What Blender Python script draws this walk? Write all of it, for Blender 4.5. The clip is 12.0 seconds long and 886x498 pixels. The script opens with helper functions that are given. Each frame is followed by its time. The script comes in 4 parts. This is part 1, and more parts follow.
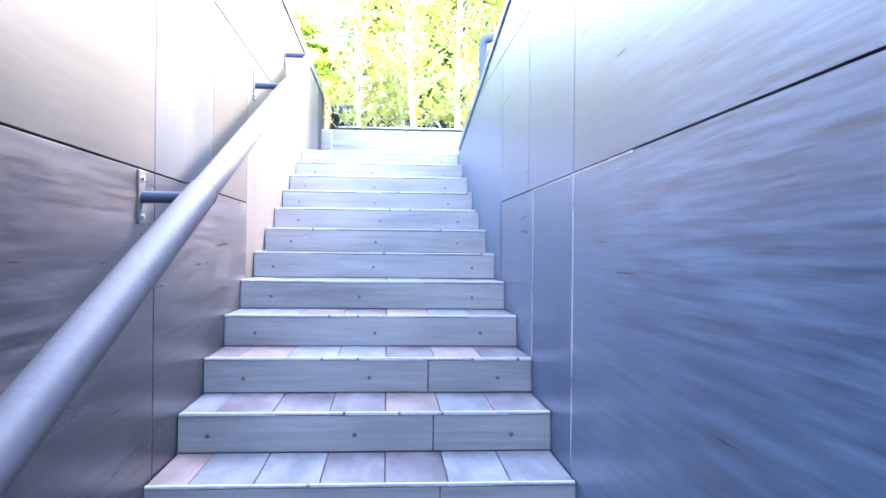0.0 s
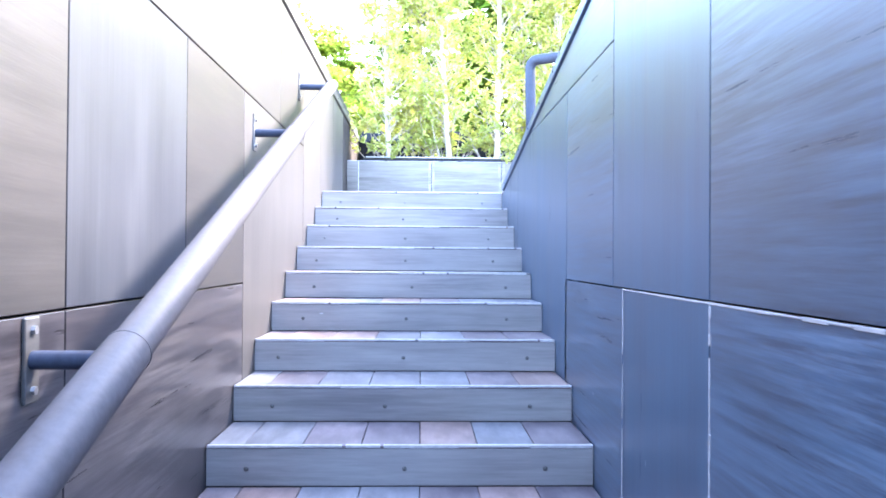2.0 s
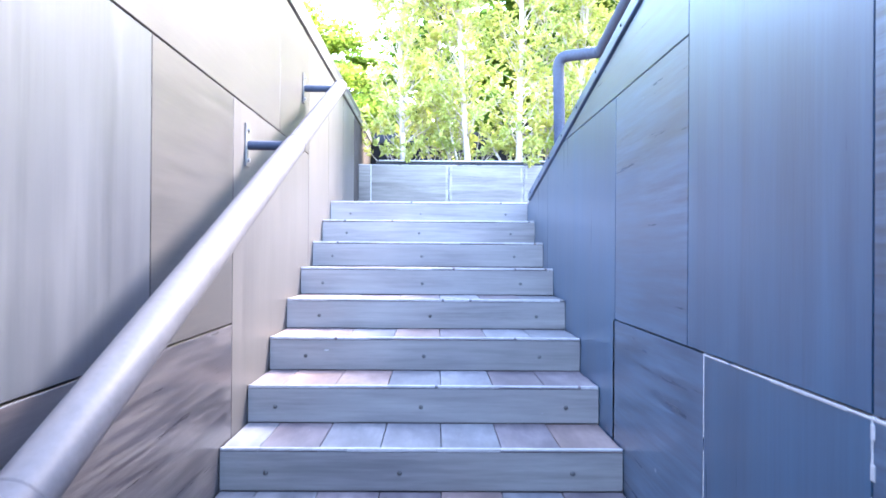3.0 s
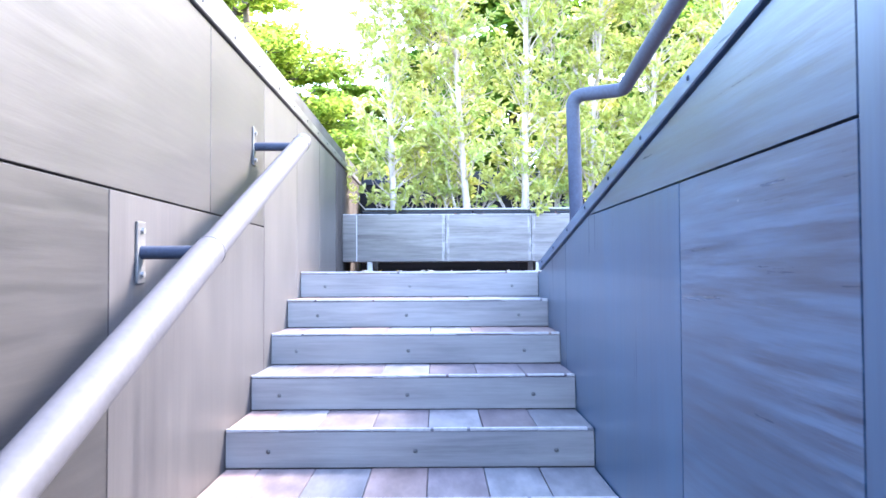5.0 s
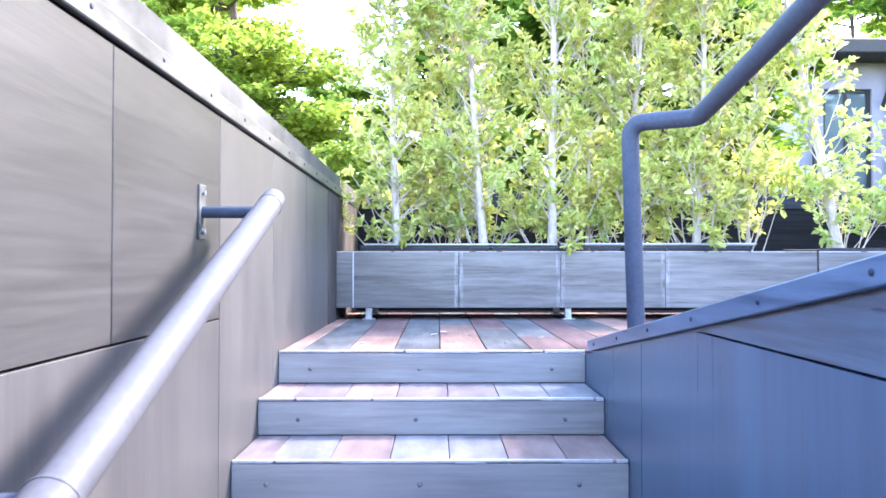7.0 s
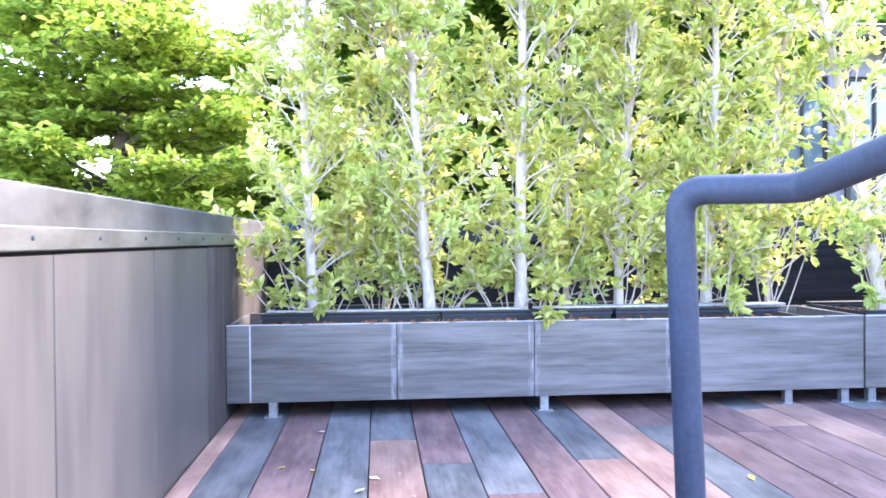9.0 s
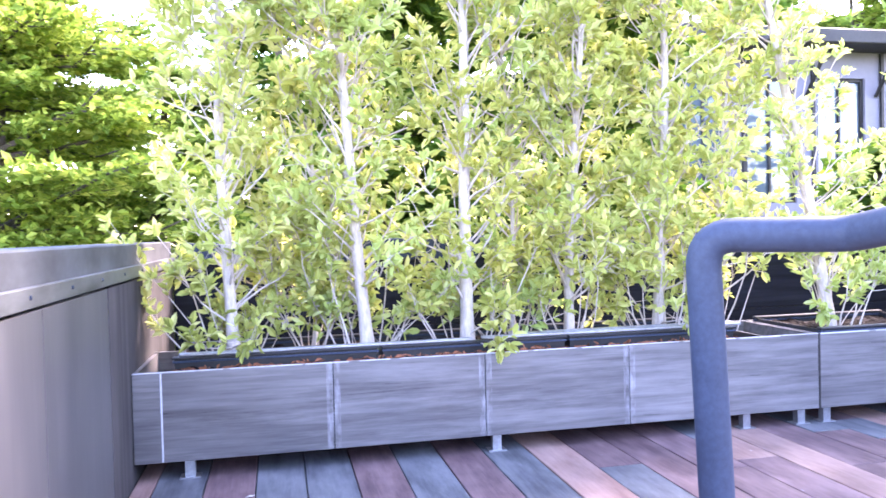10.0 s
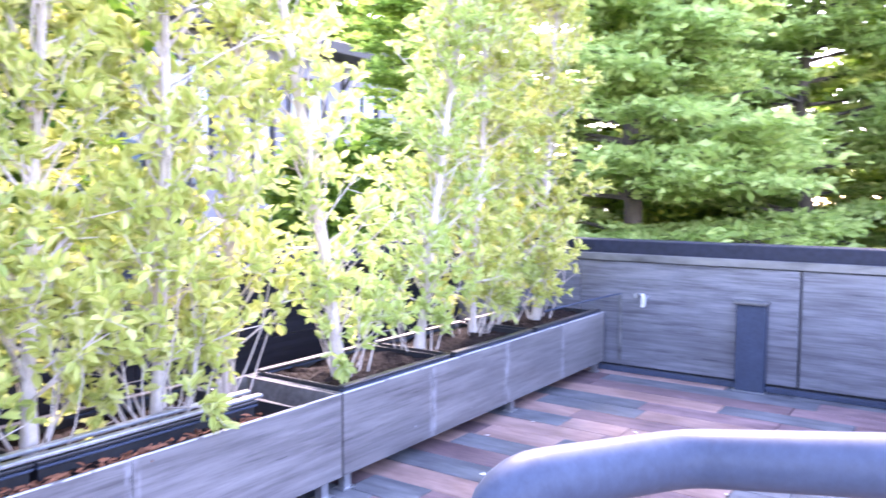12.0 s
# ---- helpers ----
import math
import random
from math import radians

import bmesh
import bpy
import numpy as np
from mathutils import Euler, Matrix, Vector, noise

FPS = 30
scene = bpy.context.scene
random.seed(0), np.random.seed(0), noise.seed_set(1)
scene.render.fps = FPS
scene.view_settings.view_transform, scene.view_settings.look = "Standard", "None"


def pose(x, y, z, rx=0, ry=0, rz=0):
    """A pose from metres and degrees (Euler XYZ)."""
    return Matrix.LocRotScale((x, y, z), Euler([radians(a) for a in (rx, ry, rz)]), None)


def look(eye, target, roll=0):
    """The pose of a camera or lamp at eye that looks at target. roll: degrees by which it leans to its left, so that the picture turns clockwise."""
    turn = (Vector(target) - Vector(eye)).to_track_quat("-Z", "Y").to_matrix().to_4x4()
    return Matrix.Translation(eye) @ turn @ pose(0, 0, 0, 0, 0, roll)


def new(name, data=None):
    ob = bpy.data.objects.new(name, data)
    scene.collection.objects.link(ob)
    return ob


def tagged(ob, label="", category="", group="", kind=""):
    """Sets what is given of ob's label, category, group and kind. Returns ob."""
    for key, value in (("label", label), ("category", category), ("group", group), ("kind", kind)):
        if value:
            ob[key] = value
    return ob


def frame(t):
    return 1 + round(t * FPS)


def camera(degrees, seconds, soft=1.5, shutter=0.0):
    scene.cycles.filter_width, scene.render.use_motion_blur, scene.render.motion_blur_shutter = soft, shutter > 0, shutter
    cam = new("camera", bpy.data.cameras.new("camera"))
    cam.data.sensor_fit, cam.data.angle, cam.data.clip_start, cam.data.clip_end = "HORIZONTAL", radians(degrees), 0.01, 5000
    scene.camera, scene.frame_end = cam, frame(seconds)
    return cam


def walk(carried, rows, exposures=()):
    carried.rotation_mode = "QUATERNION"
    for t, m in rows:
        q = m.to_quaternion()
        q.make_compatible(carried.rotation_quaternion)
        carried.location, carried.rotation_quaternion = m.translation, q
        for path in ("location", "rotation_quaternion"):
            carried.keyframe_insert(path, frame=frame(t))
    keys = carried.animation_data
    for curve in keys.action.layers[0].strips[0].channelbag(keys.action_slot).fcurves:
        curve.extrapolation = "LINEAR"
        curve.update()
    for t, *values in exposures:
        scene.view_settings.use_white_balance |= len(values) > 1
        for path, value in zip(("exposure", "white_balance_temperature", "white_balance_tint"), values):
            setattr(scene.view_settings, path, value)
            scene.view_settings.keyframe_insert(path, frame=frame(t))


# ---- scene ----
cam = camera(60.5, 12.0, soft=1.6, shutter=0.3)
PATH = [
    (0, (0.086, -6.902, -0.872), (0.233, -4.907, -0.873), 0.6),
    (0.5, (0.074, -6.678, -0.799), (0.18, -4.681, -0.788), 1.0),
    (1, (0.029, -6.413, -0.697), (0.157, -4.418, -0.66), 1.0),
    (1.5, (0.056, -6.192, -0.636), (0.189, -4.197, -0.6), 0.6),
    (2, (0.083, -5.984, -0.51), (0.143, -3.985, -0.489), 0.4),
    (2.5, (0.049, -5.733, -0.466), (0.059, -3.733, -0.459), 0.3),
    (3, (0.057, -5.463, -0.359), (0.08, -3.463, -0.351), 0.4),
    (3.5, (0.098, -5.218, -0.237), (0.134, -3.218, -0.218), 0.4),
    (3.7, (0.09, -5.141, -0.211), (0.132, -3.141, -0.181), 0.3),
    (5.3, (0.132, -4.368, 0.035), (0.14, -2.369, 0.093), -0.4),
    (5.5, (0.084, -4.257, 0.055), (0.093, -2.258, 0.106), -0.5),
    (6, (0.02, -4.005, 0.214), (0.029, -2.006, 0.263), -0.2),
    (6.5, (0.042, -3.745, 0.292), (0.05, -1.745, 0.338), -0.0),
    (6.7, (0.045, -3.664, 0.345), (0.055, -1.665, 0.388), -0.0),
    (8.3, (0.076, -2.5, 0.648), (0.157, -0.502, 0.682), 0.5),
    (8.5, (0.099, -2.313, 0.763), (0.211, -0.316, 0.781), 0.5),
    (9, (0.097, -2.047, 0.928), (0.269, -0.054, 0.903), -0.4),
    (9.5, (-0.013, -1.74, 1.036), (0.291, 0.237, 0.999), -1.5),
    (10, (-0.038, -1.60, 1.085), (0.386, 0.354, 1.040), -1.4),
    (10.5, (0.045, -1.273, 1.122), (0.633, 0.638, 1.085), -1.3),
    (10.8, (0.078, -1.102, 1.265), (0.861, 0.738, 1.245), -1.8),
    (11, (0.108, -1.01, 1.312), (1.01, 0.775, 1.26), -0.2),
    (11.5, (0.096, -0.747, 1.348), (1.39, 0.775, 1.239), -0.9),
    (11.8, (0.132, -0.567, 1.408), (1.647, 0.732, 1.273), 0.5),
    (12, (0.136, -0.446, 1.432), (1.78, 0.685, 1.291), 0.3),
]
walk(cam, [(t, look(eye, target, roll)) for t, eye, target, roll in PATH], exposures=[(0, 5.56, 7200, 19), (1, 5.34, 7100, 18), (2.5, 4.99, 6850, 17), (3.5, 4.88, 6850, 17), (5.5, 4.53, 6700, 17), (6.5, 4.37, 6700, 17), (8.3, 4.06, 6800, 21), (8.5, 4.22, 6800, 21), (9, 4.22, 6850, 22), (9.5, 4.32, 6750, 35), (10.5, 4.32, 6750, 37), (11, 4.15, 6750, 41), (11.5, 4.17, 6750, 40), (12, 4.37, 6750, 40)])

# ---- world, sun, exposure ----
world = bpy.data.worlds.new("world")
scene.world = world
world.use_nodes = True
_nt = world.node_tree
_sky = _nt.nodes.new("ShaderNodeTexSky")
_sky.sky_type = "NISHITA"
_sky.sun_disc = False
_sky.sun_elevation = radians(38)
_sky.sun_rotation = radians(61)
_sky.air_density, _sky.dust_density, _sky.ozone_density = 1.0, 1.0, 2.0
_bg = next(n for n in _nt.nodes if n.type == "BACKGROUND")
_bg.inputs["Strength"].default_value = 0.15
_nt.links.new(_sky.outputs["Color"], _bg.inputs["Color"])

_sun = new("sun", bpy.data.lights.new("sun", "SUN"))
_sun.data.energy, _sun.data.angle, _sun.data.color = 1.2, radians(15), (1.0, 0.93, 0.84)
SUN_FROM = Vector((1.0, 0.55, 0.9))
_sun.matrix_world = look(SUN_FROM * 30, (0, 0, 0))


# ---- node helpers and materials ----
def ramp(nt, fac, stops):
    n = nt.nodes.new("ShaderNodeValToRGB")
    el = n.color_ramp.elements
    while len(el) < len(stops):
        el.new(0.5)
    for e, (p, c) in zip(el, stops):
        e.position = p
        e.color = (*c, 1) if len(c) == 3 else c
    nt.links.new(fac, n.inputs["Fac"])
    return n.outputs["Color"]


def noise_tex(nt, vec, scale, detail=4.0, rough=0.55, stretch=(1, 1, 1)):
    mp = nt.nodes.new("ShaderNodeMapping")
    mp.inputs["Scale"].default_value = stretch
    nt.links.new(vec, mp.inputs["Vector"])
    n = nt.nodes.new("ShaderNodeTexNoise")
    n.inputs["Scale"].default_value = scale
    n.inputs["Detail"].default_value = detail
    n.inputs["Roughness"].default_value = rough
    nt.links.new(mp.outputs["Vector"], n.inputs["Vector"])
    return n.outputs["Fac"]


def mix(nt, kind, a, b, fac):
    m = nt.nodes.new("ShaderNodeMix")
    m.data_type, m.blend_type = "RGBA", kind
    for sock, v in ((m.inputs[0], fac), (m.inputs[6], a), (m.inputs[7], b)):
        if hasattr(v, "is_linked"):
            nt.links.new(v, sock)
        else:
            sock.default_value = (*v, 1) if isinstance(v, tuple) else v
    return m.outputs[2]


def mapped(nt, fac, lo, hi):
    m = nt.nodes.new("ShaderNodeMapRange")
    m.inputs["To Min"].default_value, m.inputs["To Max"].default_value = lo, hi
    nt.links.new(fac, m.inputs["Value"])
    return m.outputs["Result"]


def material(name):
    mat = bpy.data.materials.new(name)
    mat.use_nodes = True
    nt = mat.node_tree
    bsdf = next(n for n in nt.nodes if n.type == "BSDF_PRINCIPLED")
    pos = nt.nodes.new("ShaderNodeNewGeometry").outputs["Position"]
    return mat, nt, bsdf, pos


def bumped(nt, bsdf, height, strength, distance):
    b = nt.nodes.new("ShaderNodeBump")
    b.inputs["Strength"].default_value, b.inputs["Distance"].default_value = strength, distance
    nt.links.new(height, b.inputs["Height"])
    nt.links.new(b.outputs["Normal"], bsdf.inputs["Normal"])


def shifted(nt, pos, amount):
    """Position moved per object, so that alike pieces differ."""
    info = nt.nodes.new("ShaderNodeObjectInfo")
    sc = nt.nodes.new("ShaderNodeVectorMath")
    sc.operation = "SCALE"
    sc.inputs[0].default_value = (3.1, 5.7, 4.3)
    k = nt.nodes.new("ShaderNodeMath")
    k.operation = "MULTIPLY"
    k.inputs[1].default_value = amount
    nt.links.new(info.outputs["Random"], k.inputs[0])
    nt.links.new(k.outputs[0], sc.inputs["Scale"])
    ad = nt.nodes.new("ShaderNodeVectorMath")
    nt.links.new(pos, ad.inputs[0])
    nt.links.new(sc.outputs[0], ad.inputs[1])
    return ad.outputs[0], info.outputs["Random"]


def grained(name, dark, light, stretch, rough=(0.2, 0.42), streak=0.8, chips=True, varnish=0.0, worn=0.22, grain=34, gloss=0.5, seams=(), brushed=0.0, ior=1.65, coat=(0.24, 0.46)):
    """Dark coated panel with brushed wood-like grain along one axis, pale scuffs and small chips."""
    mat, nt, bsdf, pos = material(name)
    vec, rnd = shifted(nt, pos, 7.0)
    fine = noise_tex(nt, vec, grain, 6, 0.65, stretch)
    broad = noise_tex(nt, vec, 5, 3, 0.5, tuple(0.35 + 0.65 * s for s in stretch))
    col = ramp(nt, fine, [(0.37, dark), (0.64, light)])
    stain = ramp(nt, broad, [(0.3, (0.62, 0.62, 0.66)), (0.7, (1.0, 1.0, 1.0))])
    col = mix(nt, "MULTIPLY", col, stain, streak)
    tone = nt.nodes.new("ShaderNodeCombineColor")
    for i in range(3):
        nt.links.new(mapped(nt, rnd, 0.82, 1.12), tone.inputs[i])
    col = mix(nt, "MULTIPLY", col, tone.outputs[0], 1.0)
    scuff = noise_tex(nt, vec, 7, 8, 0.72, tuple(1.0 if s == 1 else 0.11 for s in stretch))
    col = mix(nt, "MIX", col, tuple(min(0.6, c * 1.75) for c in light), ramp(nt, scuff, [(0.5, (0, 0, 0)), (0.7, (worn, worn, worn))]))
    strokes = noise_tex(nt, vec, 64, 6, 0.66, tuple(1.0 if s == 1 else 0.05 for s in stretch))
    if brushed:
        # short pale brush strokes gathered in cloudy patches
        cloud = noise_tex(nt, vec, 2.6, 4, 0.6, tuple(1.0 if s == 1 else 0.3 for s in stretch))
        k = nt.nodes.new("ShaderNodeMath")
        k.operation = "MULTIPLY"
        nt.links.new(ramp(nt, strokes, [(0.42, (0, 0, 0)), (0.66, (1, 1, 1))]), k.inputs[0])
        nt.links.new(ramp(nt, cloud, [(0.36, (0.08, 0.08, 0.08)), (0.66, (brushed, brushed, brushed))]), k.inputs[1])
        col = mix(nt, "MIX", col, tuple(0.07 + 1.4 * c for c in light), k.outputs[0])
    if chips:
        speck = noise_tex(nt, vec, 26, 2, 0.4, tuple(0.5 + 0.5 * s for s in stretch))
        col = mix(nt, "MIX", col, (0.5, 0.52, 0.56), ramp(nt, speck, [(0.80, (0, 0, 0)), (0.82, (0.6, 0.6, 0.6))]))
    if seams:
        # pale rubbed coating beside the joints between panels
        xyz = nt.nodes.new("ShaderNodeSeparateXYZ")
        nt.links.new(pos, xyz.inputs[0])
        total = None
        for s in seams:
            d = nt.nodes.new("ShaderNodeMath")
            d.operation = "COMPARE"
            nt.links.new(xyz.outputs[0], d.inputs[0])
            d.inputs[1].default_value = s
            d.inputs[2].default_value = 0.032
            if total is None:
                total = d.outputs[0]
            else:
                a = nt.nodes.new("ShaderNodeMath")
                a.operation = "MAXIMUM"
                nt.links.new(total, a.inputs[0])
                nt.links.new(d.outputs[0], a.inputs[1])
                total = a.outputs[0]
        rub = noise_tex(nt, pos, 22, 4, 0.6, (1.4, 1, 0.5))
        k = nt.nodes.new("ShaderNodeMath")
        k.operation = "MULTIPLY"
        nt.links.new(total, k.inputs[0])
        nt.links.new(ramp(nt, rub, [(0.42, (0, 0, 0)), (0.7, (0.36, 0.36, 0.36))]), k.inputs[1])
        col = mix(nt, "MIX", col, (0.5, 0.5, 0.54), k.outputs[0])
    nt.links.new(col, bsdf.inputs["Base Color"])
    nt.links.new(mapped(nt, fine, *rough), bsdf.inputs["Roughness"])
    bsdf.inputs["Specular IOR Level"].default_value = gloss
    bumped(nt, bsdf, fine, 0.25, 0.004)
    if varnish:
        # brushed clear coat: the strokes also break up what it mirrors
        bsdf.inputs["Coat Weight"].default_value = varnish
        bsdf.inputs["Coat IOR"].default_value = ior
        nt.links.new(mapped(nt, strokes, *coat), bsdf.inputs["Coat Roughness"])
    return mat


# Blue sky light on the right wall is put into these bases.
SKYTINT_D, SKYTINT_L = (0.007, 0.030, 0.075), (0.045, 0.115, 0.205)
M_SKYTINT_Y = grained("sky_tinted_panel_along_stairs", SKYTINT_D, SKYTINT_L, (1, 0.05, 1), varnish=1.0, worn=0.1, brushed=0.7, gloss=0.35, coat=(0.34, 0.52))
M_SKYTINT_Z = grained("sky_tinted_panel_upright", (0.006, 0.058, 0.135), (0.022, 0.102, 0.2), (1, 1, 0.04), varnish=1.0, worn=0.1, grain=15, brushed=0.12, gloss=0.35, coat=(0.36, 0.46))
# Smoother left-wall copy: warm sunlight is put into the greyer base.
M_SUNLIT_Y = grained("sunlit_grey_panel_along_stairs", (0.031, 0.0305, 0.032), (0.042, 0.0405, 0.042), (1, 0.05, 1), (0.45, 0.55), chips=False, varnish=0.5, worn=0.05, brushed=0.12, gloss=0.2, ior=1.5, coat=(0.38, 0.46))
M_SUNLIT_Z = grained("sunlit_grey_panel_upright", (0.06, 0.059, 0.062), (0.078, 0.0755, 0.078), (1, 1, 0.04), (0.45, 0.55), chips=False, varnish=0.5, worn=0.06, grain=15, brushed=0.1, gloss=0.2, ior=1.5, coat=(0.36, 0.46))
# Handrail shade and blue reflection are put into this panel's darker base.
M_RAILSHADE_Z = grained("rail_shaded_panel_upright", (0.028, 0.034, 0.046), (0.042, 0.049, 0.064), (1, 1, 0.04), (0.45, 0.55), chips=False, varnish=0.6, worn=0.05, grain=15, brushed=0.1, gloss=0.2, ior=1.5, coat=(0.36, 0.46))
# Brown tree reflection is painted in; the dull base dims the sunlit end.
M_DIMMED_Z = grained("dimmed_brown_panel_upright", (0.052, 0.048, 0.047), (0.078, 0.072, 0.07), (1, 1, 0.04), (0.7, 0.8), chips=False, worn=0.05, grain=15, gloss=0.02)
# Real scuffs, with stairwell shade on the lower row put into the base.
M_SCUFF_SHADE_Y = grained("weathered_shaded_lower_panel", (0.014, 0.012, 0.015), (0.05, 0.046, 0.052), (1, 0.05, 1), worn=0.2, varnish=0.5, chips=False, brushed=0.9, gloss=0.3, ior=1.5)
M_PANEL_END = grained("scuffed_end_panel", (0.06, 0.063, 0.075), (0.135, 0.138, 0.155), (1, 0.05, 1), varnish=0.3, worn=0.5, brushed=0.45, ior=1.5)
M_PANEL_X = grained("panel_grain_across", (0.082, 0.077, 0.076), (0.165, 0.156, 0.153), (0.05, 1, 1), varnish=0.4, worn=0.42, brushed=0.3, ior=1.5, seams=(0.195, 0.93, 1.687, 3.54, 4.37, 5.19))
M_RISER = grained("riser_grain_across", (0.235, 0.228, 0.230), (0.31, 0.301, 0.302), (0.05, 1, 1), (0.4, 0.6), 0.8, grain=22, brushed=0.2)
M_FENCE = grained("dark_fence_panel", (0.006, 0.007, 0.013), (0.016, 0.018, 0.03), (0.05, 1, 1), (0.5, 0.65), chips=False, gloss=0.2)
M_BOARDS = [
    grained("board_blue_grey", (0.07, 0.075, 0.082), (0.16, 0.166, 0.174), (1, 0.3, 1), (0.4, 0.65), 1.0, worn=0.12, grain=11, brushed=0.15, gloss=0.15),
    grained("board_red_brown", (0.105, 0.062, 0.064), (0.215, 0.14, 0.137), (1, 0.3, 1), (0.4, 0.65), 1.0, worn=0.12, grain=11, brushed=0.15, gloss=0.15),
    grained("board_terracotta", (0.225, 0.13, 0.106), (0.34, 0.222, 0.185), (1, 0.3, 1), (0.45, 0.7), 0.9, worn=0.12, grain=11, brushed=0.15, gloss=0.15),
]

M_TREADS = [
    grained("tread_blue_grey", (0.145, 0.15, 0.168), (0.235, 0.242, 0.262), (1, 0.3, 1), (0.42, 0.65), 0.9, worn=0.08, grain=13, gloss=0.22),
    grained("tread_mauve", (0.125, 0.105, 0.118), (0.215, 0.19, 0.202), (1, 0.3, 1), (0.42, 0.65), 0.9, worn=0.08, grain=13, gloss=0.22),
    grained("tread_rose", (0.20, 0.145, 0.135), (0.31, 0.235, 0.222), (1, 0.3, 1), (0.42, 0.65), 0.9, worn=0.08, grain=13, gloss=0.22),
]


def plain(name, colour, rough=0.5, metal=0.0, scale=18, amount=0.35, bump=0.1, stretch=(1, 1, 1), gloss=0.5):
    mat, nt, bsdf, pos = material(name)
    a = noise_tex(nt, pos, scale, 5, 0.6, stretch)
    b = noise_tex(nt, pos, scale * 0.14, 3, 0.5, stretch)
    lo = tuple(c * (1 - amount) for c in colour)
    hi = tuple(min(1, c * (1 + amount)) for c in colour)
    col = ramp(nt, a, [(0.25, lo), (0.75, hi)])
    col = mix(nt, "MULTIPLY", col, ramp(nt, b, [(0.3, (0.75, 0.75, 0.75)), (0.7, (1, 1, 1))]), 0.7)
    nt.links.new(col, bsdf.inputs["Base Color"])
    nt.links.new(mapped(nt, b, max(0.05, rough - 0.12), min(1, rough + 0.12)), bsdf.inputs["Roughness"])
    bsdf.inputs["Metallic"].default_value = metal
    bsdf.inputs["Specular IOR Level"].default_value = gloss
    if bump:
        bumped(nt, bsdf, a, bump, 0.004)
    return mat


M_COPING = grained("blue_grey_coping", (0.035, 0.085, 0.165), (0.09, 0.17, 0.29), (1, 0.05, 1), varnish=0.6, worn=0.2, brushed=0.2, ior=1.5)
M_JOINT = plain("joint_shadow_membrane", (0.02, 0.02, 0.025), 0.8)
M_PIPE = plain("blue_grey_painted_steel", (0.042, 0.054, 0.084), 0.5, 0.0, 60, 0.18, 0.06, gloss=0.12)
M_RAIL = plain("pale_blue_grey_painted_steel", (0.083, 0.086, 0.102), 0.5, 0.0, 60, 0.15, 0.05, gloss=0.14)
M_ZINC = plain("weathered_zinc", (0.16, 0.163, 0.167), 0.45, 0.6, 9, 0.6, 0.08, (1, 0.3, 1))
M_UPSTAND = plain("dark_weathered_metal", (0.075, 0.078, 0.082), 0.6, 0.0, 6, 0.7, 0.15, (1, 0.5, 1), gloss=0.3)
M_NAVY = plain("navy_painted_metal", (0.014, 0.017, 0.03), 0.55, 0.0, 20, 0.4, 0.06, gloss=0.2)
M_STEEL = plain("dull_steel", (0.4, 0.41, 0.43), 0.4, 0.8, 40, 0.25)
M_PLASTIC = plain("black_plastic", (0.018, 0.019, 0.022), 0.35, 0.0, 30, 0.3, 0.03)
M_SOIL = plain("red_brown_soil", (0.013, 0.0075, 0.006), 0.95, 0.0, 70, 0.8, 1.0, gloss=0.1)
M_WORN = plain("worn_pale_edge", (0.48, 0.48, 0.50), 0.7, 0.0, 45, 0.2, 0.1)
M_WHITE = plain("white_plastic", (0.75, 0.75, 0.74), 0.4, 0.0, 30, 0.08, 0.0)
M_CONCRETE = plain("grey_concrete", (0.3, 0.3, 0.3), 0.85, 0.0, 25, 0.25, 0.3)
M_GROUND = plain("garden_ground", (0.07, 0.09, 0.035), 0.95, 0.0, 3, 0.5, 0.5)
M_LITTER = plain("rust_brown_litter", (0.24, 0.085, 0.04), 0.85, 0.0, 40, 0.6, 0.2)
M_BARK = plain("pale_grey_bark", (0.50, 0.43, 0.385), 0.8, 0.0, 60, 0.3, 0.5, (1, 1, 0.35))
M_DARKBARK = plain("dark_bark", (0.09, 0.07, 0.055), 0.9, 0.0, 30, 0.4, 0.6, (1, 1, 0.3))
M_RENDER = plain("pale_facade", (0.24, 0.225, 0.28), 0.7, 0.0, 6, 0.06, 0.05)
M_ROOF = plain("dark_eave", (0.02, 0.018, 0.018), 0.6, 0.0, 12, 0.3)

M_GLASS, _n, _b, _p = material("window_glass")
_b.inputs["Base Color"].default_value = (0.10, 0.13, 0.16, 1)
_b.inputs["Roughness"].default_value = 0.04
_b.inputs["Specular IOR Level"].default_value = 0.9


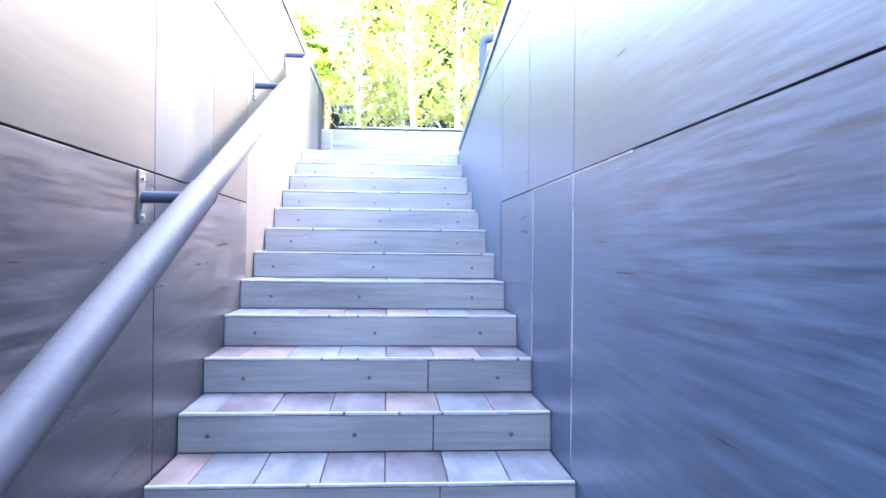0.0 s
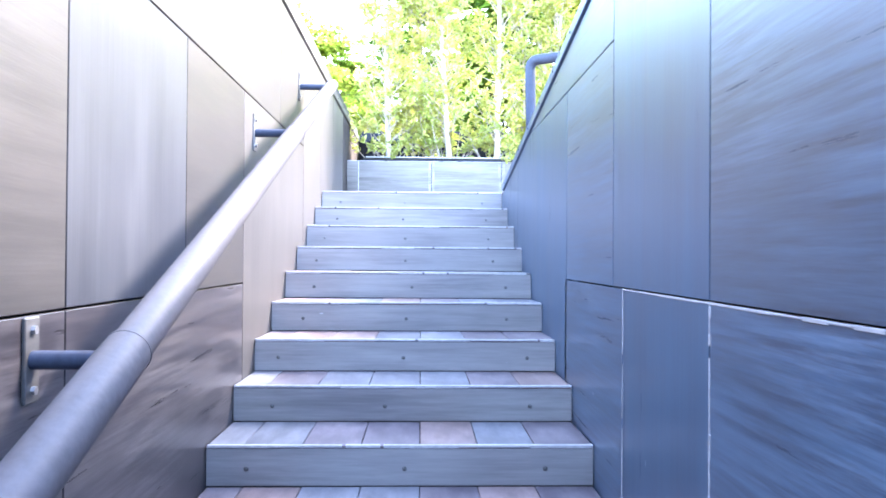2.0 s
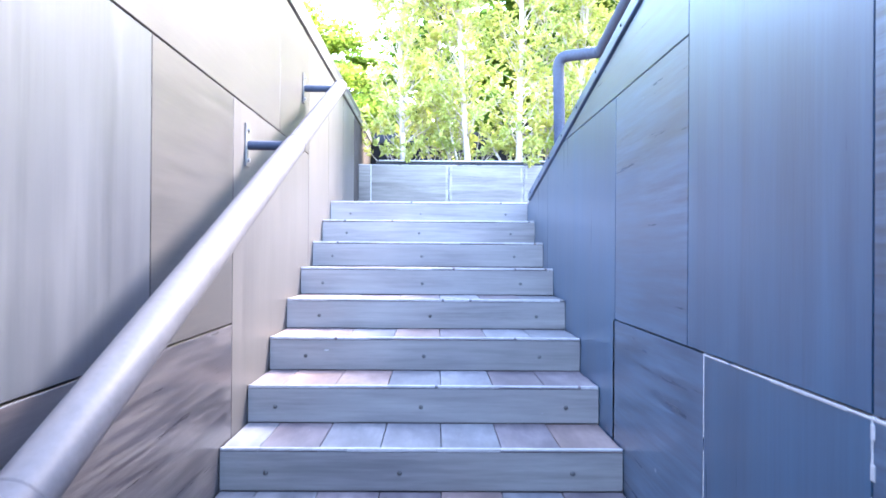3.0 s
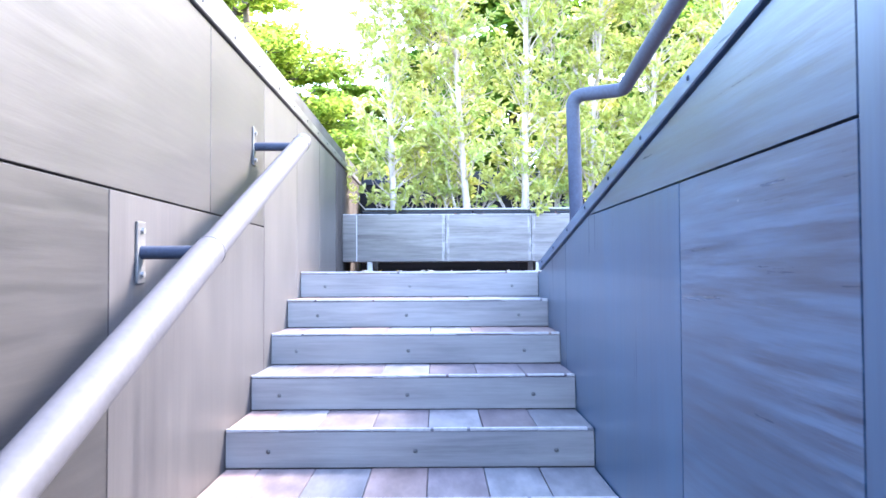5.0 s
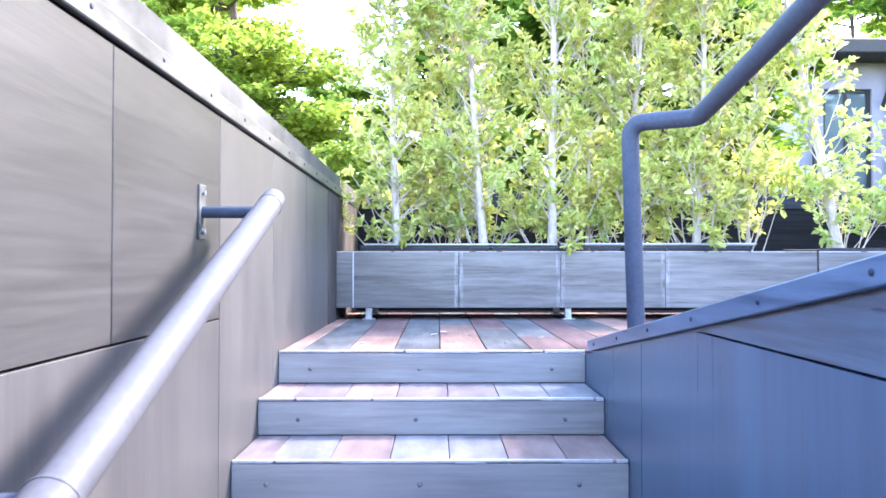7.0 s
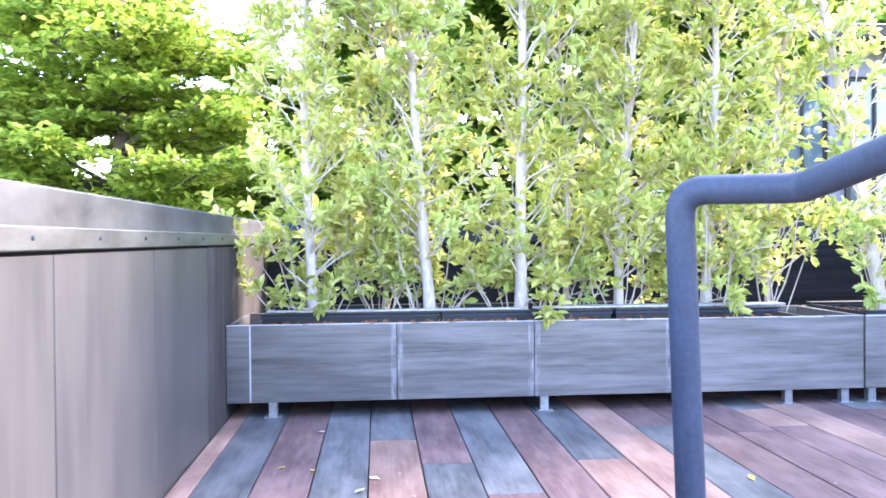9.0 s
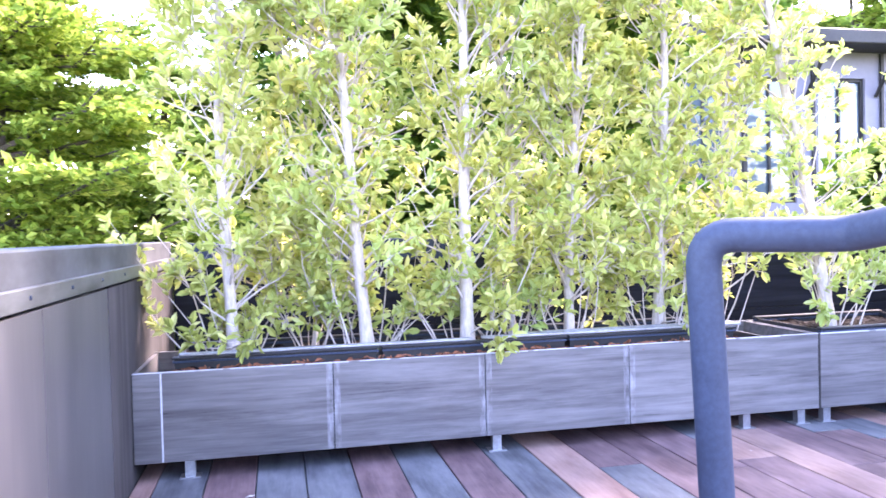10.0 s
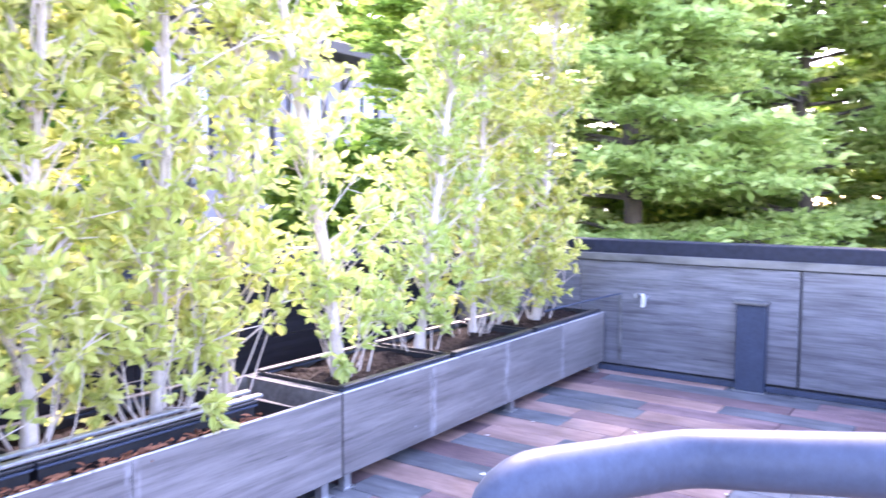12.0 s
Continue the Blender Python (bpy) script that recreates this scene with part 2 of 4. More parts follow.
def leafy(name, lo, mid, hi, through_light=0.45):
    mat, nt, bsdf, pos = material(name)
    geo = nt.nodes.new("ShaderNodeNewGeometry")
    col = ramp(nt, geo.outputs["Random Per Island"], [(0.0, lo), (0.55, mid), (1.0, hi)])
    patch = noise_tex(nt, pos, 3.0, 2)
    col = mix(nt, "MULTIPLY", col, ramp(nt, patch, [(0.3, (0.72, 0.78, 0.7)), (0.7, (1, 1, 1))]), 0.8)
    info = nt.nodes.new("ShaderNodeObjectInfo")
    col = mix(nt, "MULTIPLY", col, ramp(nt, info.outputs["Random"], [(0.0, (0.86, 0.98, 0.95)), (0.5, (0.97, 0.98, 0.9)), (1.0, (1.0, 0.96, 0.8))]), 1.0)
    nt.links.new(col, bsdf.inputs["Base Color"])
    bsdf.inputs["Roughness"].default_value = 0.6
    bsdf.inputs["Specular IOR Level"].default_value = 0.2
    tr = nt.nodes.new("ShaderNodeBsdfTranslucent")
    nt.links.new(col, tr.inputs["Color"])
    ms = nt.nodes.new("ShaderNodeMixShader")
    ms.inputs[0].default_value = through_light
    nt.links.new(bsdf.outputs[0], ms.inputs[1])
    nt.links.new(tr.outputs[0], ms.inputs[2])
    out = next(n for n in nt.nodes if n.type == "OUTPUT_MATERIAL")
    nt.links.new(ms.outputs[0], out.inputs["Surface"])
    return mat


M_LEAF = leafy("yellow_green_leaf", (0.41, 0.45, 0.13), (0.575, 0.60, 0.195), (0.78, 0.75, 0.37), 0.52)
M_FARLEAF = leafy("mid_green_leaf", (0.16, 0.26, 0.045), (0.32, 0.45, 0.08), (0.55, 0.63, 0.15), 0.48)
# Front light on the eastern crowns is put into this lighter leaf colour.
M_LITLEAF = leafy("front_lit_green_leaf", (0.30, 0.40, 0.12), (0.50, 0.60, 0.20), (0.72, 0.77, 0.34), 0.62)
M_DEEPLEAF = leafy("deep_green_leaf", (0.06, 0.13, 0.018), (0.13, 0.24, 0.03), (0.25, 0.37, 0.05), 0.42)


# ---- mesh helpers ----
def bm_box(bm, x0, x1, y0, y1, z0, z1, bevel=0.0):
    r = bmesh.ops.create_cube(bm, size=1, matrix=Matrix.LocRotScale(((x0 + x1) / 2, (y0 + y1) / 2, (z0 + z1) / 2), None, (x1 - x0, y1 - y0, z1 - z0)))
    if bevel:
        es = {e for v in r["verts"] for e in v.link_edges}
        bmesh.ops.bevel(bm, geom=list(es), offset=bevel, segments=1, affect="EDGES")
    return bm


def box(*a, bevel=0.0):
    return bm_box(bmesh.new(), *a, bevel=bevel)


def prism_x(x0, x1, outline, bevel=0.0):
    """A solid with an outline in (y, z), from x0 to x1."""
    bm = bmesh.new()
    f = bm.faces.new([bm.verts.new((x0, y, z)) for y, z in outline])
    r = bmesh.ops.extrude_face_region(bm, geom=[f])
    bmesh.ops.translate(bm, vec=(x1 - x0, 0, 0), verts=[v for v in r["geom"] if isinstance(v, bmesh.types.BMVert)])
    bmesh.ops.recalc_face_normals(bm, faces=bm.faces)
    if bevel:
        bmesh.ops.bevel(bm, geom=list(bm.edges), offset=bevel, segments=1, affect="EDGES")
    return bm


def mesh_of(name, bm, mat, smooth=False):
    me = bpy.data.meshes.new(name)
    bm.to_mesh(me)
    bm.free()
    me.materials.append(mat)
    if smooth:
        for p in me.polygons:
            p.use_smooth = len(p.vertices) == 4
    return me


def thing(name, label, category, group="", kind="", at=(0, 0, 0)):
    ob = new(name)
    ob.location = at
    return tagged(ob, label, category, group, kind)


def solid(name, bm, mat, label, category="", kind="", group="", smooth=False):
    return tagged(new(name, mesh_of(name, bm, mat, smooth)), label, category, group, kind)


def part(name, bm, mat, parent, label="", smooth=False):
    ob = new(name, mesh_of(name, bm, mat, smooth))
    ob.parent = parent
    if parent.parent is None and parent.location.length > 0:
        ob.matrix_parent_inverse = Matrix.Translation(-parent.location)
    return tagged(ob, label)


def tube(bm, pts, radii, sides=8, cap=True):
    """A tube along points with a radius at each."""
    pts = [Vector(p) for p in pts]
    rings = []
    side = Vector((0.31, 0.77, 0.2))
    for i, p in enumerate(pts):
        d = (pts[min(i + 1, len(pts) - 1)] - pts[max(i - 1, 0)]).normalized()
        u = d.cross(side)
        if u.length < 1e-3:
            u = d.orthogonal()
        u.normalize()
        side = u.cross(d)
        w = d.cross(u)
        rings.append([bm.verts.new(p + radii[i] * (math.cos(2 * math.pi * k / sides) * u + math.sin(2 * math.pi * k / sides) * w)) for k in range(sides)])
    for a, b in zip(rings, rings[1:]):
        for k in range(sides):
            bm.faces.new((a[k], a[(k + 1) % sides], b[(k + 1) % sides], b[k]))
    if cap:
        for ring in (rings[0][::-1], rings[-1]):
            bm.faces.new([bm.verts.new(v.co) for v in ring])
    return bm


def rounded(points, radius, steps=7):
    """A polyline with its inner corners rounded."""
    pts = [Vector(p) for p in points]
    out = [pts[0]]
    for a, b, c in zip(pts, pts[1:], pts[2:]):
        u, v = (a - b).normalized(), (c - b).normalized()
        half = u.angle(v) / 2
        back = min(radius / math.tan(half), (a - b).length * 0.48, (c - b).length * 0.48)
        for i in range(steps + 1):
            t = i / steps
            p0, p2 = b + u * back, b + v * back
            out.append((1 - t) ** 2 * p0 + 2 * t * (1 - t) * b + t * t * p2)
    out.append(pts[-1])
    return out


# ---- plan ----
LEFT, RIGHT = -0.69, 0.728          # faces of the two stair walls
RISE, GOING, STEPS = 0.15, 0.399, 17
BOTTOM = -RISE * STEPS
DECK_END, PLANTER = 3.43, 1.957     # rear fence, planter front
EAST = 6.03                         # end wall of the terrace
WALL_TOP = 0.90
RAMP = 0.158                        # slope of the side ramp
RAMP_Z = -0.01


def nosing(k):
    return -GOING * k, -RISE * k


# ---- ground ----
bm = bmesh.new()
bmesh.ops.create_grid(bm, x_segments=40, y_segments=40, size=400, matrix=Matrix.Translation((0, 0, BOTTOM - 0.02)))
solid("ground", bm, M_GROUND, "planted garden ground around the raised terrace", "ground", "structure")
solid("floor_lower", box(LEFT - 0.3, 2.9, -11.0, -GOING * (STEPS - 1), BOTTOM - 0.015, BOTTOM, bevel=0.004), M_CONCRETE, "plain concrete floor at the foot of the stairs", "floor", "structure")

# ---- left wall with its panels ----
wall_left = solid("wall_left", box(LEFT - 0.30, LEFT - 0.022, -11.0, DECK_END + 0.05, BOTTOM, 0.93), M_JOINT, "dark backing wall beside the stairs clad in grey panels", "wall", "structure")
Z_A, Z_B = -0.63, 0.215
LEFT_PANELS = [
    (-11.0, -7.62, BOTTOM, Z_A, "y"), (-7.62, -5.96, BOTTOM, Z_A, "y"), (-5.96, -4.30, BOTTOM, Z_A, "y"), (-4.30, -2.64, BOTTOM, Z_A, "y"),
    (-11.0, -6.82, Z_A, Z_B, "y"), (-6.82, -4.30, Z_A, Z_B, "y"), (-4.30, -3.455, Z_A, Z_B, "railshade"), (-3.455, -2.64, Z_A, Z_B, "y"),
    (-11.0, -6.82, Z_B, WALL_TOP, "y"), (-6.82, -4.30, Z_B, WALL_TOP, "y"), (-4.30, -1.80, Z_B, WALL_TOP, "y"), (-1.80, -0.955, Z_B, WALL_TOP, "y"),
    (-2.64, -0.955, -1.5, Z_B, "z"),
    (-0.955, -0.12, -0.9, WALL_TOP, "z"), (-0.12, 0.72, -0.2, WALL_TOP, "z"), (0.72, 1.56, -0.2, WALL_TOP, "z"), (1.56, DECK_END, -0.2, WALL_TOP, "end"),
]
# Panel colours carry painted light: sunlit, lower shade, rail shade, dimmed end.
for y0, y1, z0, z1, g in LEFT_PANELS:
    part("panel", box(LEFT - 0.02, LEFT, y0 + 0.003, y1 - 0.003, z0 + 0.003, z1 - 0.003, bevel=0.0015), {"y": M_SCUFF_SHADE_Y if z1 == Z_A else M_SUNLIT_Y, "z": M_SUNLIT_Z, "end": M_DIMMED_Z, "railshade": M_RAILSHADE_Z}[g], wall_left)

# metal cap on the left wall: a flat screwed band and a taller set-back upstand
cap_left = thing("coping", "weathered zinc coping with a screwed lower band", "coping", kind="structure")
part("band", box(LEFT - 0.01, LEFT + 0.012, -11.0, DECK_END, 0.908, 0.965, bevel=0.003), M_ZINC, cap_left)
part("upstand", prism_x(LEFT - 0.31, LEFT - 0.012, [(-11.0, 0.935), (DECK_END + 0.05, 0.935), (DECK_END + 0.05, 1.065), (-11.0, 1.065)], 0.006), M_UPSTAND, cap_left)
for i in range(22):
    bm = bmesh.new()
    bmesh.ops.create_uvsphere(bm, u_segments=8, v_segments=5, radius=0.007, matrix=Matrix.Translation((LEFT + 0.013, 3.1 - 0.42 * i, 0.938)) @ Matrix.Diagonal((0.5, 1, 1, 1)))
    part("screw", bm, M_PIPE, cap_left)

# ---- right wall: panels cut by the ramp's slope ----
def ramp_z(y):
    return RAMP_Z - RAMP * y


wall_right = solid("wall_right", prism_x(RIGHT + 0.022, RIGHT + 0.10, [(0.03, -1.0), (0.03, ramp_z(0.03) - 0.03), (-11.0, ramp_z(-11.0) - 0.03), (-11.0, BOTTOM), (-4.0, BOTTOM)]), M_JOINT, "dark backing wall under the ramp clad in panels tinted by sky blue", "wall", "structure")
ZR = -0.605
ZT = 0.222
TOP = 9.0
RIGHT_PANELS = [
    (-11.0, -7.65, BOTTOM, ZR, "y"), (-7.65, -4.31, BOTTOM, ZR, "y"), (-4.31, -3.585, BOTTOM, ZR, "z"), (-3.585, -2.625, BOTTOM, ZR, "y"),
    (-11.0, -7.0, ZR, TOP, "y"), (-7.0, -4.31, ZR, TOP, "y"), (-4.31, -3.46, ZR, TOP, "z"), (-3.46, -2.655, ZR, ZT, "y"),
    (-2.655, -0.968, -1.5, ZT, "z"), (-3.46, -1.3, ZT, TOP, "y"), (-0.968, 0.03, -0.6, TOP, "z"),
]
# Both right-wall bases have the sky's blue painted in.
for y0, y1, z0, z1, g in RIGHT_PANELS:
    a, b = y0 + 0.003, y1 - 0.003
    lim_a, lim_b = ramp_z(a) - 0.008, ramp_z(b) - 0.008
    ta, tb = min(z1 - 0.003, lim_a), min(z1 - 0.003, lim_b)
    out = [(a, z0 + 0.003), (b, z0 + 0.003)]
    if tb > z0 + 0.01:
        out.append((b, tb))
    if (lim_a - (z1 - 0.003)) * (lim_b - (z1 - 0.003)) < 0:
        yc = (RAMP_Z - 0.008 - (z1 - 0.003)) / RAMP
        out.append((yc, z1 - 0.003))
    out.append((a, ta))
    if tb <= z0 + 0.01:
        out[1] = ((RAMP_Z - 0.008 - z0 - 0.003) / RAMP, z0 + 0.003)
    part("panel", prism_x(RIGHT, RIGHT + 0.02, out, 0.0), M_SKYTINT_Y if g == "y" else M_SKYTINT_Z, wall_right)

cap_right = thing("coping", "blue-grey metal coping sloping up beside the ramp", "coping", kind="structure")
part("band", prism_x(RIGHT - 0.012, RIGHT + 0.012, [(-0.10, ramp_z(-0.10)), (-0.10, ramp_z(-0.10) + 0.05), (-11.0, ramp_z(-11.0) + 0.05), (-11.0, ramp_z(-11.0))], 0.003), M_COPING, cap_right)
part("cover", prism_x(RIGHT + 0.012, RIGHT + 0.12, [(-0.10, ramp_z(-0.10) - 0.02), (-0.10, ramp_z(-0.10) + 0.047), (-11.0, ramp_z(-11.0) + 0.047), (-11.0, ramp_z(-11.0) - 0.02)], 0.003), M_COPING, cap_right)
for i in range(16):
    y = -0.25 - 0.42 * i
    bm = bmesh.new()
    bmesh.ops.create_uvsphere(bm, u_segments=8, v_segments=5, radius=0.007, matrix=Matrix.Translation((RIGHT - 0.013, y, ramp_z(y) + 0.025)) @ Matrix.Diagonal((0.5, 1, 1, 1)))
    part("screw", bm, M_PIPE, cap_right)

sealant = thing("sealant", "pale chipped sealant bead in the wall joints", "sealant", kind="structure")
for y, z0, z1 in ((-4.31, -1.62, ZR), (-3.585, -1.35, ZR)):
    z = z0
    rs = random.Random(int(-y * 100))
    while z < z1 - 0.02:
        h = min(rs.uniform(0.03, 0.16), z1 - z)
        w = rs.uniform(0.0022, 0.0042)
        part("bead", box(RIGHT - 0.0012, RIGHT + 0.01, y - w, y + w, z, z + h, bevel=0.0006), M_WORN, sealant)
        z += h + rs.choice((0.001, 0.001, 0.03))
rs = random.Random(8)
y = -4.95
while y < -3.6:
    w = min(rs.uniform(0.04, 0.2), -3.59 - y)
    h = rs.uniform(0.002, 0.0045)
    part("bead", box(RIGHT - 0.0016, RIGHT + 0.01, y, y + w, ZR - 0.0045 - h, ZR - 0.0035 + h * 0.4, bevel=0.0006), M_WORN, sealant)
    y += w + rs.choice((0.001, 0.001, 0.02))
for i in range(9):
    z = ZR - 0.03 - 0.075 * i + rs.uniform(-0.02, 0.02)
    w, h = rs.uniform(0.004, 0.009), rs.uniform(0.012, 0.035)
    part("bead", box(RIGHT - 0.002, RIGHT + 0.01, -4.31 - w, -4.31 + w * 0.4, z, z + h, bevel=0.0009), M_WORN, sealant)
part("bead", box(-0.569, -0.562, PLANTER - 0.0015, PLANTER + 0.012, 0.087, 0.488, bevel=0.0006), M_WORN, sealant)

# ramp surface behind the right wall, and its far side
ramp_floor = solid("ramp", prism_x(RIGHT + 0.12, 2.7, [(-0.006, -0.3), (-0.006, -0.034), (-11.0, ramp_z(-11.0) - 0.034), (-11.0, BOTTOM)]), M_JOINT, "boarded ramp rising beside the stairs", "ramp", "structure")
# Unseen kerb, added; kept low so eastern sky light reaches the left wall.
solid("wall_ramp", prism_x(2.7, 2.9, [(-11.0, BOTTOM), (-0.9, BOTTOM), (-0.9, ramp_z(-0.9) + 0.3), (-11.0, ramp_z(-11.0) + 0.3)]), M_SKYTINT_Y, "added low kerb wall along the ramp, out of view", "wall", "structure")
solid("wall_south", box(2.9, EAST, -1.1, -0.9, -0.3, 1.0), M_PANEL_X, "plain grey wall closing the terrace", "wall", "structure")
solid("wall_lower", box(LEFT - 0.3, 2.9, -11.2, -11.0, BOTTOM, 0.9), M_PANEL_X, "plain grey wall behind the foot of the stairs", "wall", "structure")

# ---- terrace base, rear fence, end wall ----
solid("terrace_base", box(LEFT - 0.022, EAST + 0.2, 0.002, DECK_END + 0.1, BOTTOM, -0.035), M_JOINT, "dark structure under the terrace boards", "terrace", "structure")
solid("terrace_base_side", box(2.9, EAST + 0.2, -1.1, 0.002, BOTTOM, -0.035), M_JOINT, "dark structure under the terrace boards", "terrace", "structure")
fence = solid("fence", box(LEFT, EAST, DECK_END + 0.012, DECK_END + 0.10, -0.035, 0.93), M_JOINT, "low dark navy panelled parapet behind the planter", "fence", "structure")
for i in range(4):
    w = (EAST - LEFT) / 4
    for z0, z1 in ((-0.03, 0.46), (0.468, 0.90)):
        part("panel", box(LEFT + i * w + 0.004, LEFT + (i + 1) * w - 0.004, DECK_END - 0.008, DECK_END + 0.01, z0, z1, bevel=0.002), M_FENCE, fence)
cap_rear = thing("coping", "dark metal coping on the rear parapet", "coping", kind="structure")
part("band", box(LEFT + 0.02, EAST, DECK_END - 0.02, DECK_END + 0.004, 0.908, 0.96, bevel=0.003), M_PIPE, cap_rear)
part("upstand", box(LEFT + 0.02, EAST, DECK_END + 0.006, DECK_END + 0.16, 0.935, 1.05, bevel=0.006), M_PIPE, cap_rear)

wall_east = solid("wall_east", box(EAST + 0.022, EAST + 0.25, -1.1, DECK_END + 0.1, -0.035, 0.93), M_JOINT, "dark backing wall at the terrace end clad in weathered panels", "wall", "structure")
for y0, y1 in ((-1.1, 0.494), (0.506, 2.2), (2.2, DECK_END)):
    part("panel", box(EAST, EAST + 0.02, y0 + 0.003, y1 - 0.003, 0.06, 0.90, bevel=0.002), M_PANEL_END, wall_east)
part("cover_strip", box(EAST + 0.006, EAST + 0.02, 0.498, 0.502, 0.06, 0.90), M_JOINT, wall_east)
part("base_rail", box(EAST - 0.02, EAST + 0.02, -1.1, DECK_END, 0.0, 0.04, bevel=0.003), M_PIPE, wall_east)
cap_east = thing("coping", "zinc coping with a dark upstand on the end wall", "coping", kind="structure")
part("band", box(EAST - 0.014, EAST + 0.008, -1.1, DECK_END - 0.03, 0.908, 0.968, bevel=0.003), M_ZINC, cap_east)
part("upstand", box(EAST + 0.012, EAST + 0.27, -1.1, DECK_END + 0.16, 0.935, 1.075, bevel=0.006), M_NAVY, cap_east)

# ---- staircase: core, risers, screws (tread boards come last) ----
outline = [(0.0, -0.035)]
for k in range(STEPS + 1):
    y, z = nosing(k)
    if k:
        outline.append((y + GOING, z - 0.03))
    outline.append((y + 0.018, z - 0.03))
outline = [(0.0, BOTTOM - 0.1), (0.0, -0.03)] + outline[2:] + [(nosing(STEPS)[0] + 0.018, BOTTOM - 0.1)]
stairs = solid("staircase", prism_x(LEFT + 0.001, RIGHT - 0.001, outline), M_JOINT, "straight flight of grey boarded steps between panelled walls", "stairs", "structure")
rng = random.Random(4)
for k in range(STEPS):
    y, z = nosing(k)
    seam = None if k < 9 else 0.27
    spans = [(LEFT + 0.002, RIGHT - 0.002)] if seam is None else [(LEFT + 0.002, seam - 0.002), (seam + 0.002, RIGHT - 0.002)]
    for a, b in spans:
        part("riser", box(a, b, y - 0.0045, y + 0.016, z - RISE + 0.003, z - 0.0125, bevel=0.0015), M_RISER, stairs)
    x = LEFT + 0.004
    while x < RIGHT - 0.03:
        w = min(rng.uniform(0.10, 0.34), RIGHT - 0.004 - x)
        part("worn_edge", box(x, x + w, y - 0.0065, y + rng.uniform(0.003, 0.009), z - rng.uniform(0.006, 0.011), z + 0.0022, bevel=0.0012), M_WORN, stairs)
        x += w + rng.choice((0.0005, 0.0005, 0.012))
    for x in (-0.55, 0.0 + rng.uniform(-0.06, 0.06), 0.57):
        bm = bmesh.new()
        bmesh.ops.create_uvsphere(bm, u_segments=8, v_segments=5, radius=0.009, matrix=Matrix.Translation((x + rng.uniform(-0.03, 0.03), y - 0.0055, z - 0.085)) @ Matrix.Diagonal((1, 0.5, 1, 1)))
        part("screw", bm, M_ZINC, stairs)

# ---- wall handrail on the left ----
RAIL_S = 0.381
RX = -0.503


def rail_z(y):
    return 0.054 + RAIL_S * (y + 2.45)


handrail = thing("handrail", "thick blue-grey painted steel handrail on wall brackets", "handrail")
cuts = [(-9.5, -4.44), (-4.44, -2.43), (-2.43, -0.985)]
for i, (a, b) in enumerate(cuts):
    r = (0.0485, 0.0435, 0.0395)[i]
    part("tube", tube(bmesh.new(), [(RX, a, rail_z(a)), (RX, b, rail_z(b))], [r, r], 32), M_RAIL, handrail, smooth=True)
for a, cr in ((-4.44, 0.0495), (-2.43, 0.0447), (-1.05, 0.0408)):
    d = Vector((0, 1, RAIL_S)).normalized()
    c = Vector((RX, a, rail_z(a)))
    part("collar", tube(bmesh.new(), [c - d * 0.004, c + d * 0.004], [cr, cr], 32), M_RAIL, handrail)
for y, z in ((-6.45, -1.48), (-4.455, -0.72), (-2.45, 0.058), (-1.165, 0.56)):
    plate = part("bracket_plate", box(LEFT, LEFT + 0.008, y - 0.028, y + 0.028, z - 0.085, z + 0.085, bevel=0.002), M_ZINC, handrail)
    for dz in (-0.06, 0.06):
        bm = bmesh.new()
        bmesh.ops.create_cone(bm, segments=6, radius1=0.009, radius2=0.009, depth=0.008, cap_ends=True, matrix=pose(LEFT + 0.012, y, z + dz, 0, 90, 0))
        part("bolt", bm, M_STEEL, plate)
    part("bracket_arm", tube(bmesh.new(), [(LEFT + 0.006, y, z), (RX, y + 0.01, z)], [0.019, 0.019], 14), M_PIPE, handrail, smooth=True)

# ---- ramp handrail: floor post, level bend, then up the ramp ----
ramp_rail = thing("ramp_handrail", "bent blue-grey steel handrail on a bolted floor post", "handrail", at=(0.955, 0.0, 0))
RAIL_PATH = [(0.962, -0.02, 0.01), (0.947, 0.035, 1.062), (1.215, -0.13, 1.058), (1.245, -7.5, 1.058 + 7.37 * 0.16)]
part("tube", tube(bmesh.new(), rounded(RAIL_PATH, 0.075), [0.041] * (2 + 2 * 8), 24), M_PIPE, ramp_rail, smooth=True)
base = part("base_plate", box(0.91, 1.01, -0.07, 0.03, 0.0, 0.008, bevel=0.002), M_PIPE, ramp_rail)
for dx, dy in ((-0.05, -0.05), (0.05, -0.05), (-0.05, 0.05), (0.05, 0.05)):
    bm = bmesh.new()
    bmesh.ops.create_cone(bm, segments=6, radius1=0.011, radius2=0.011, depth=0.016, cap_ends=True, matrix=pose(0.96 + dx, -0.02 + dy, 0.018))
    part("bolt", bm, M_STEEL, base)

# ---- planters along the rear ----
Z0, Z1 = 0.085, 0.49
BACK = 2.62


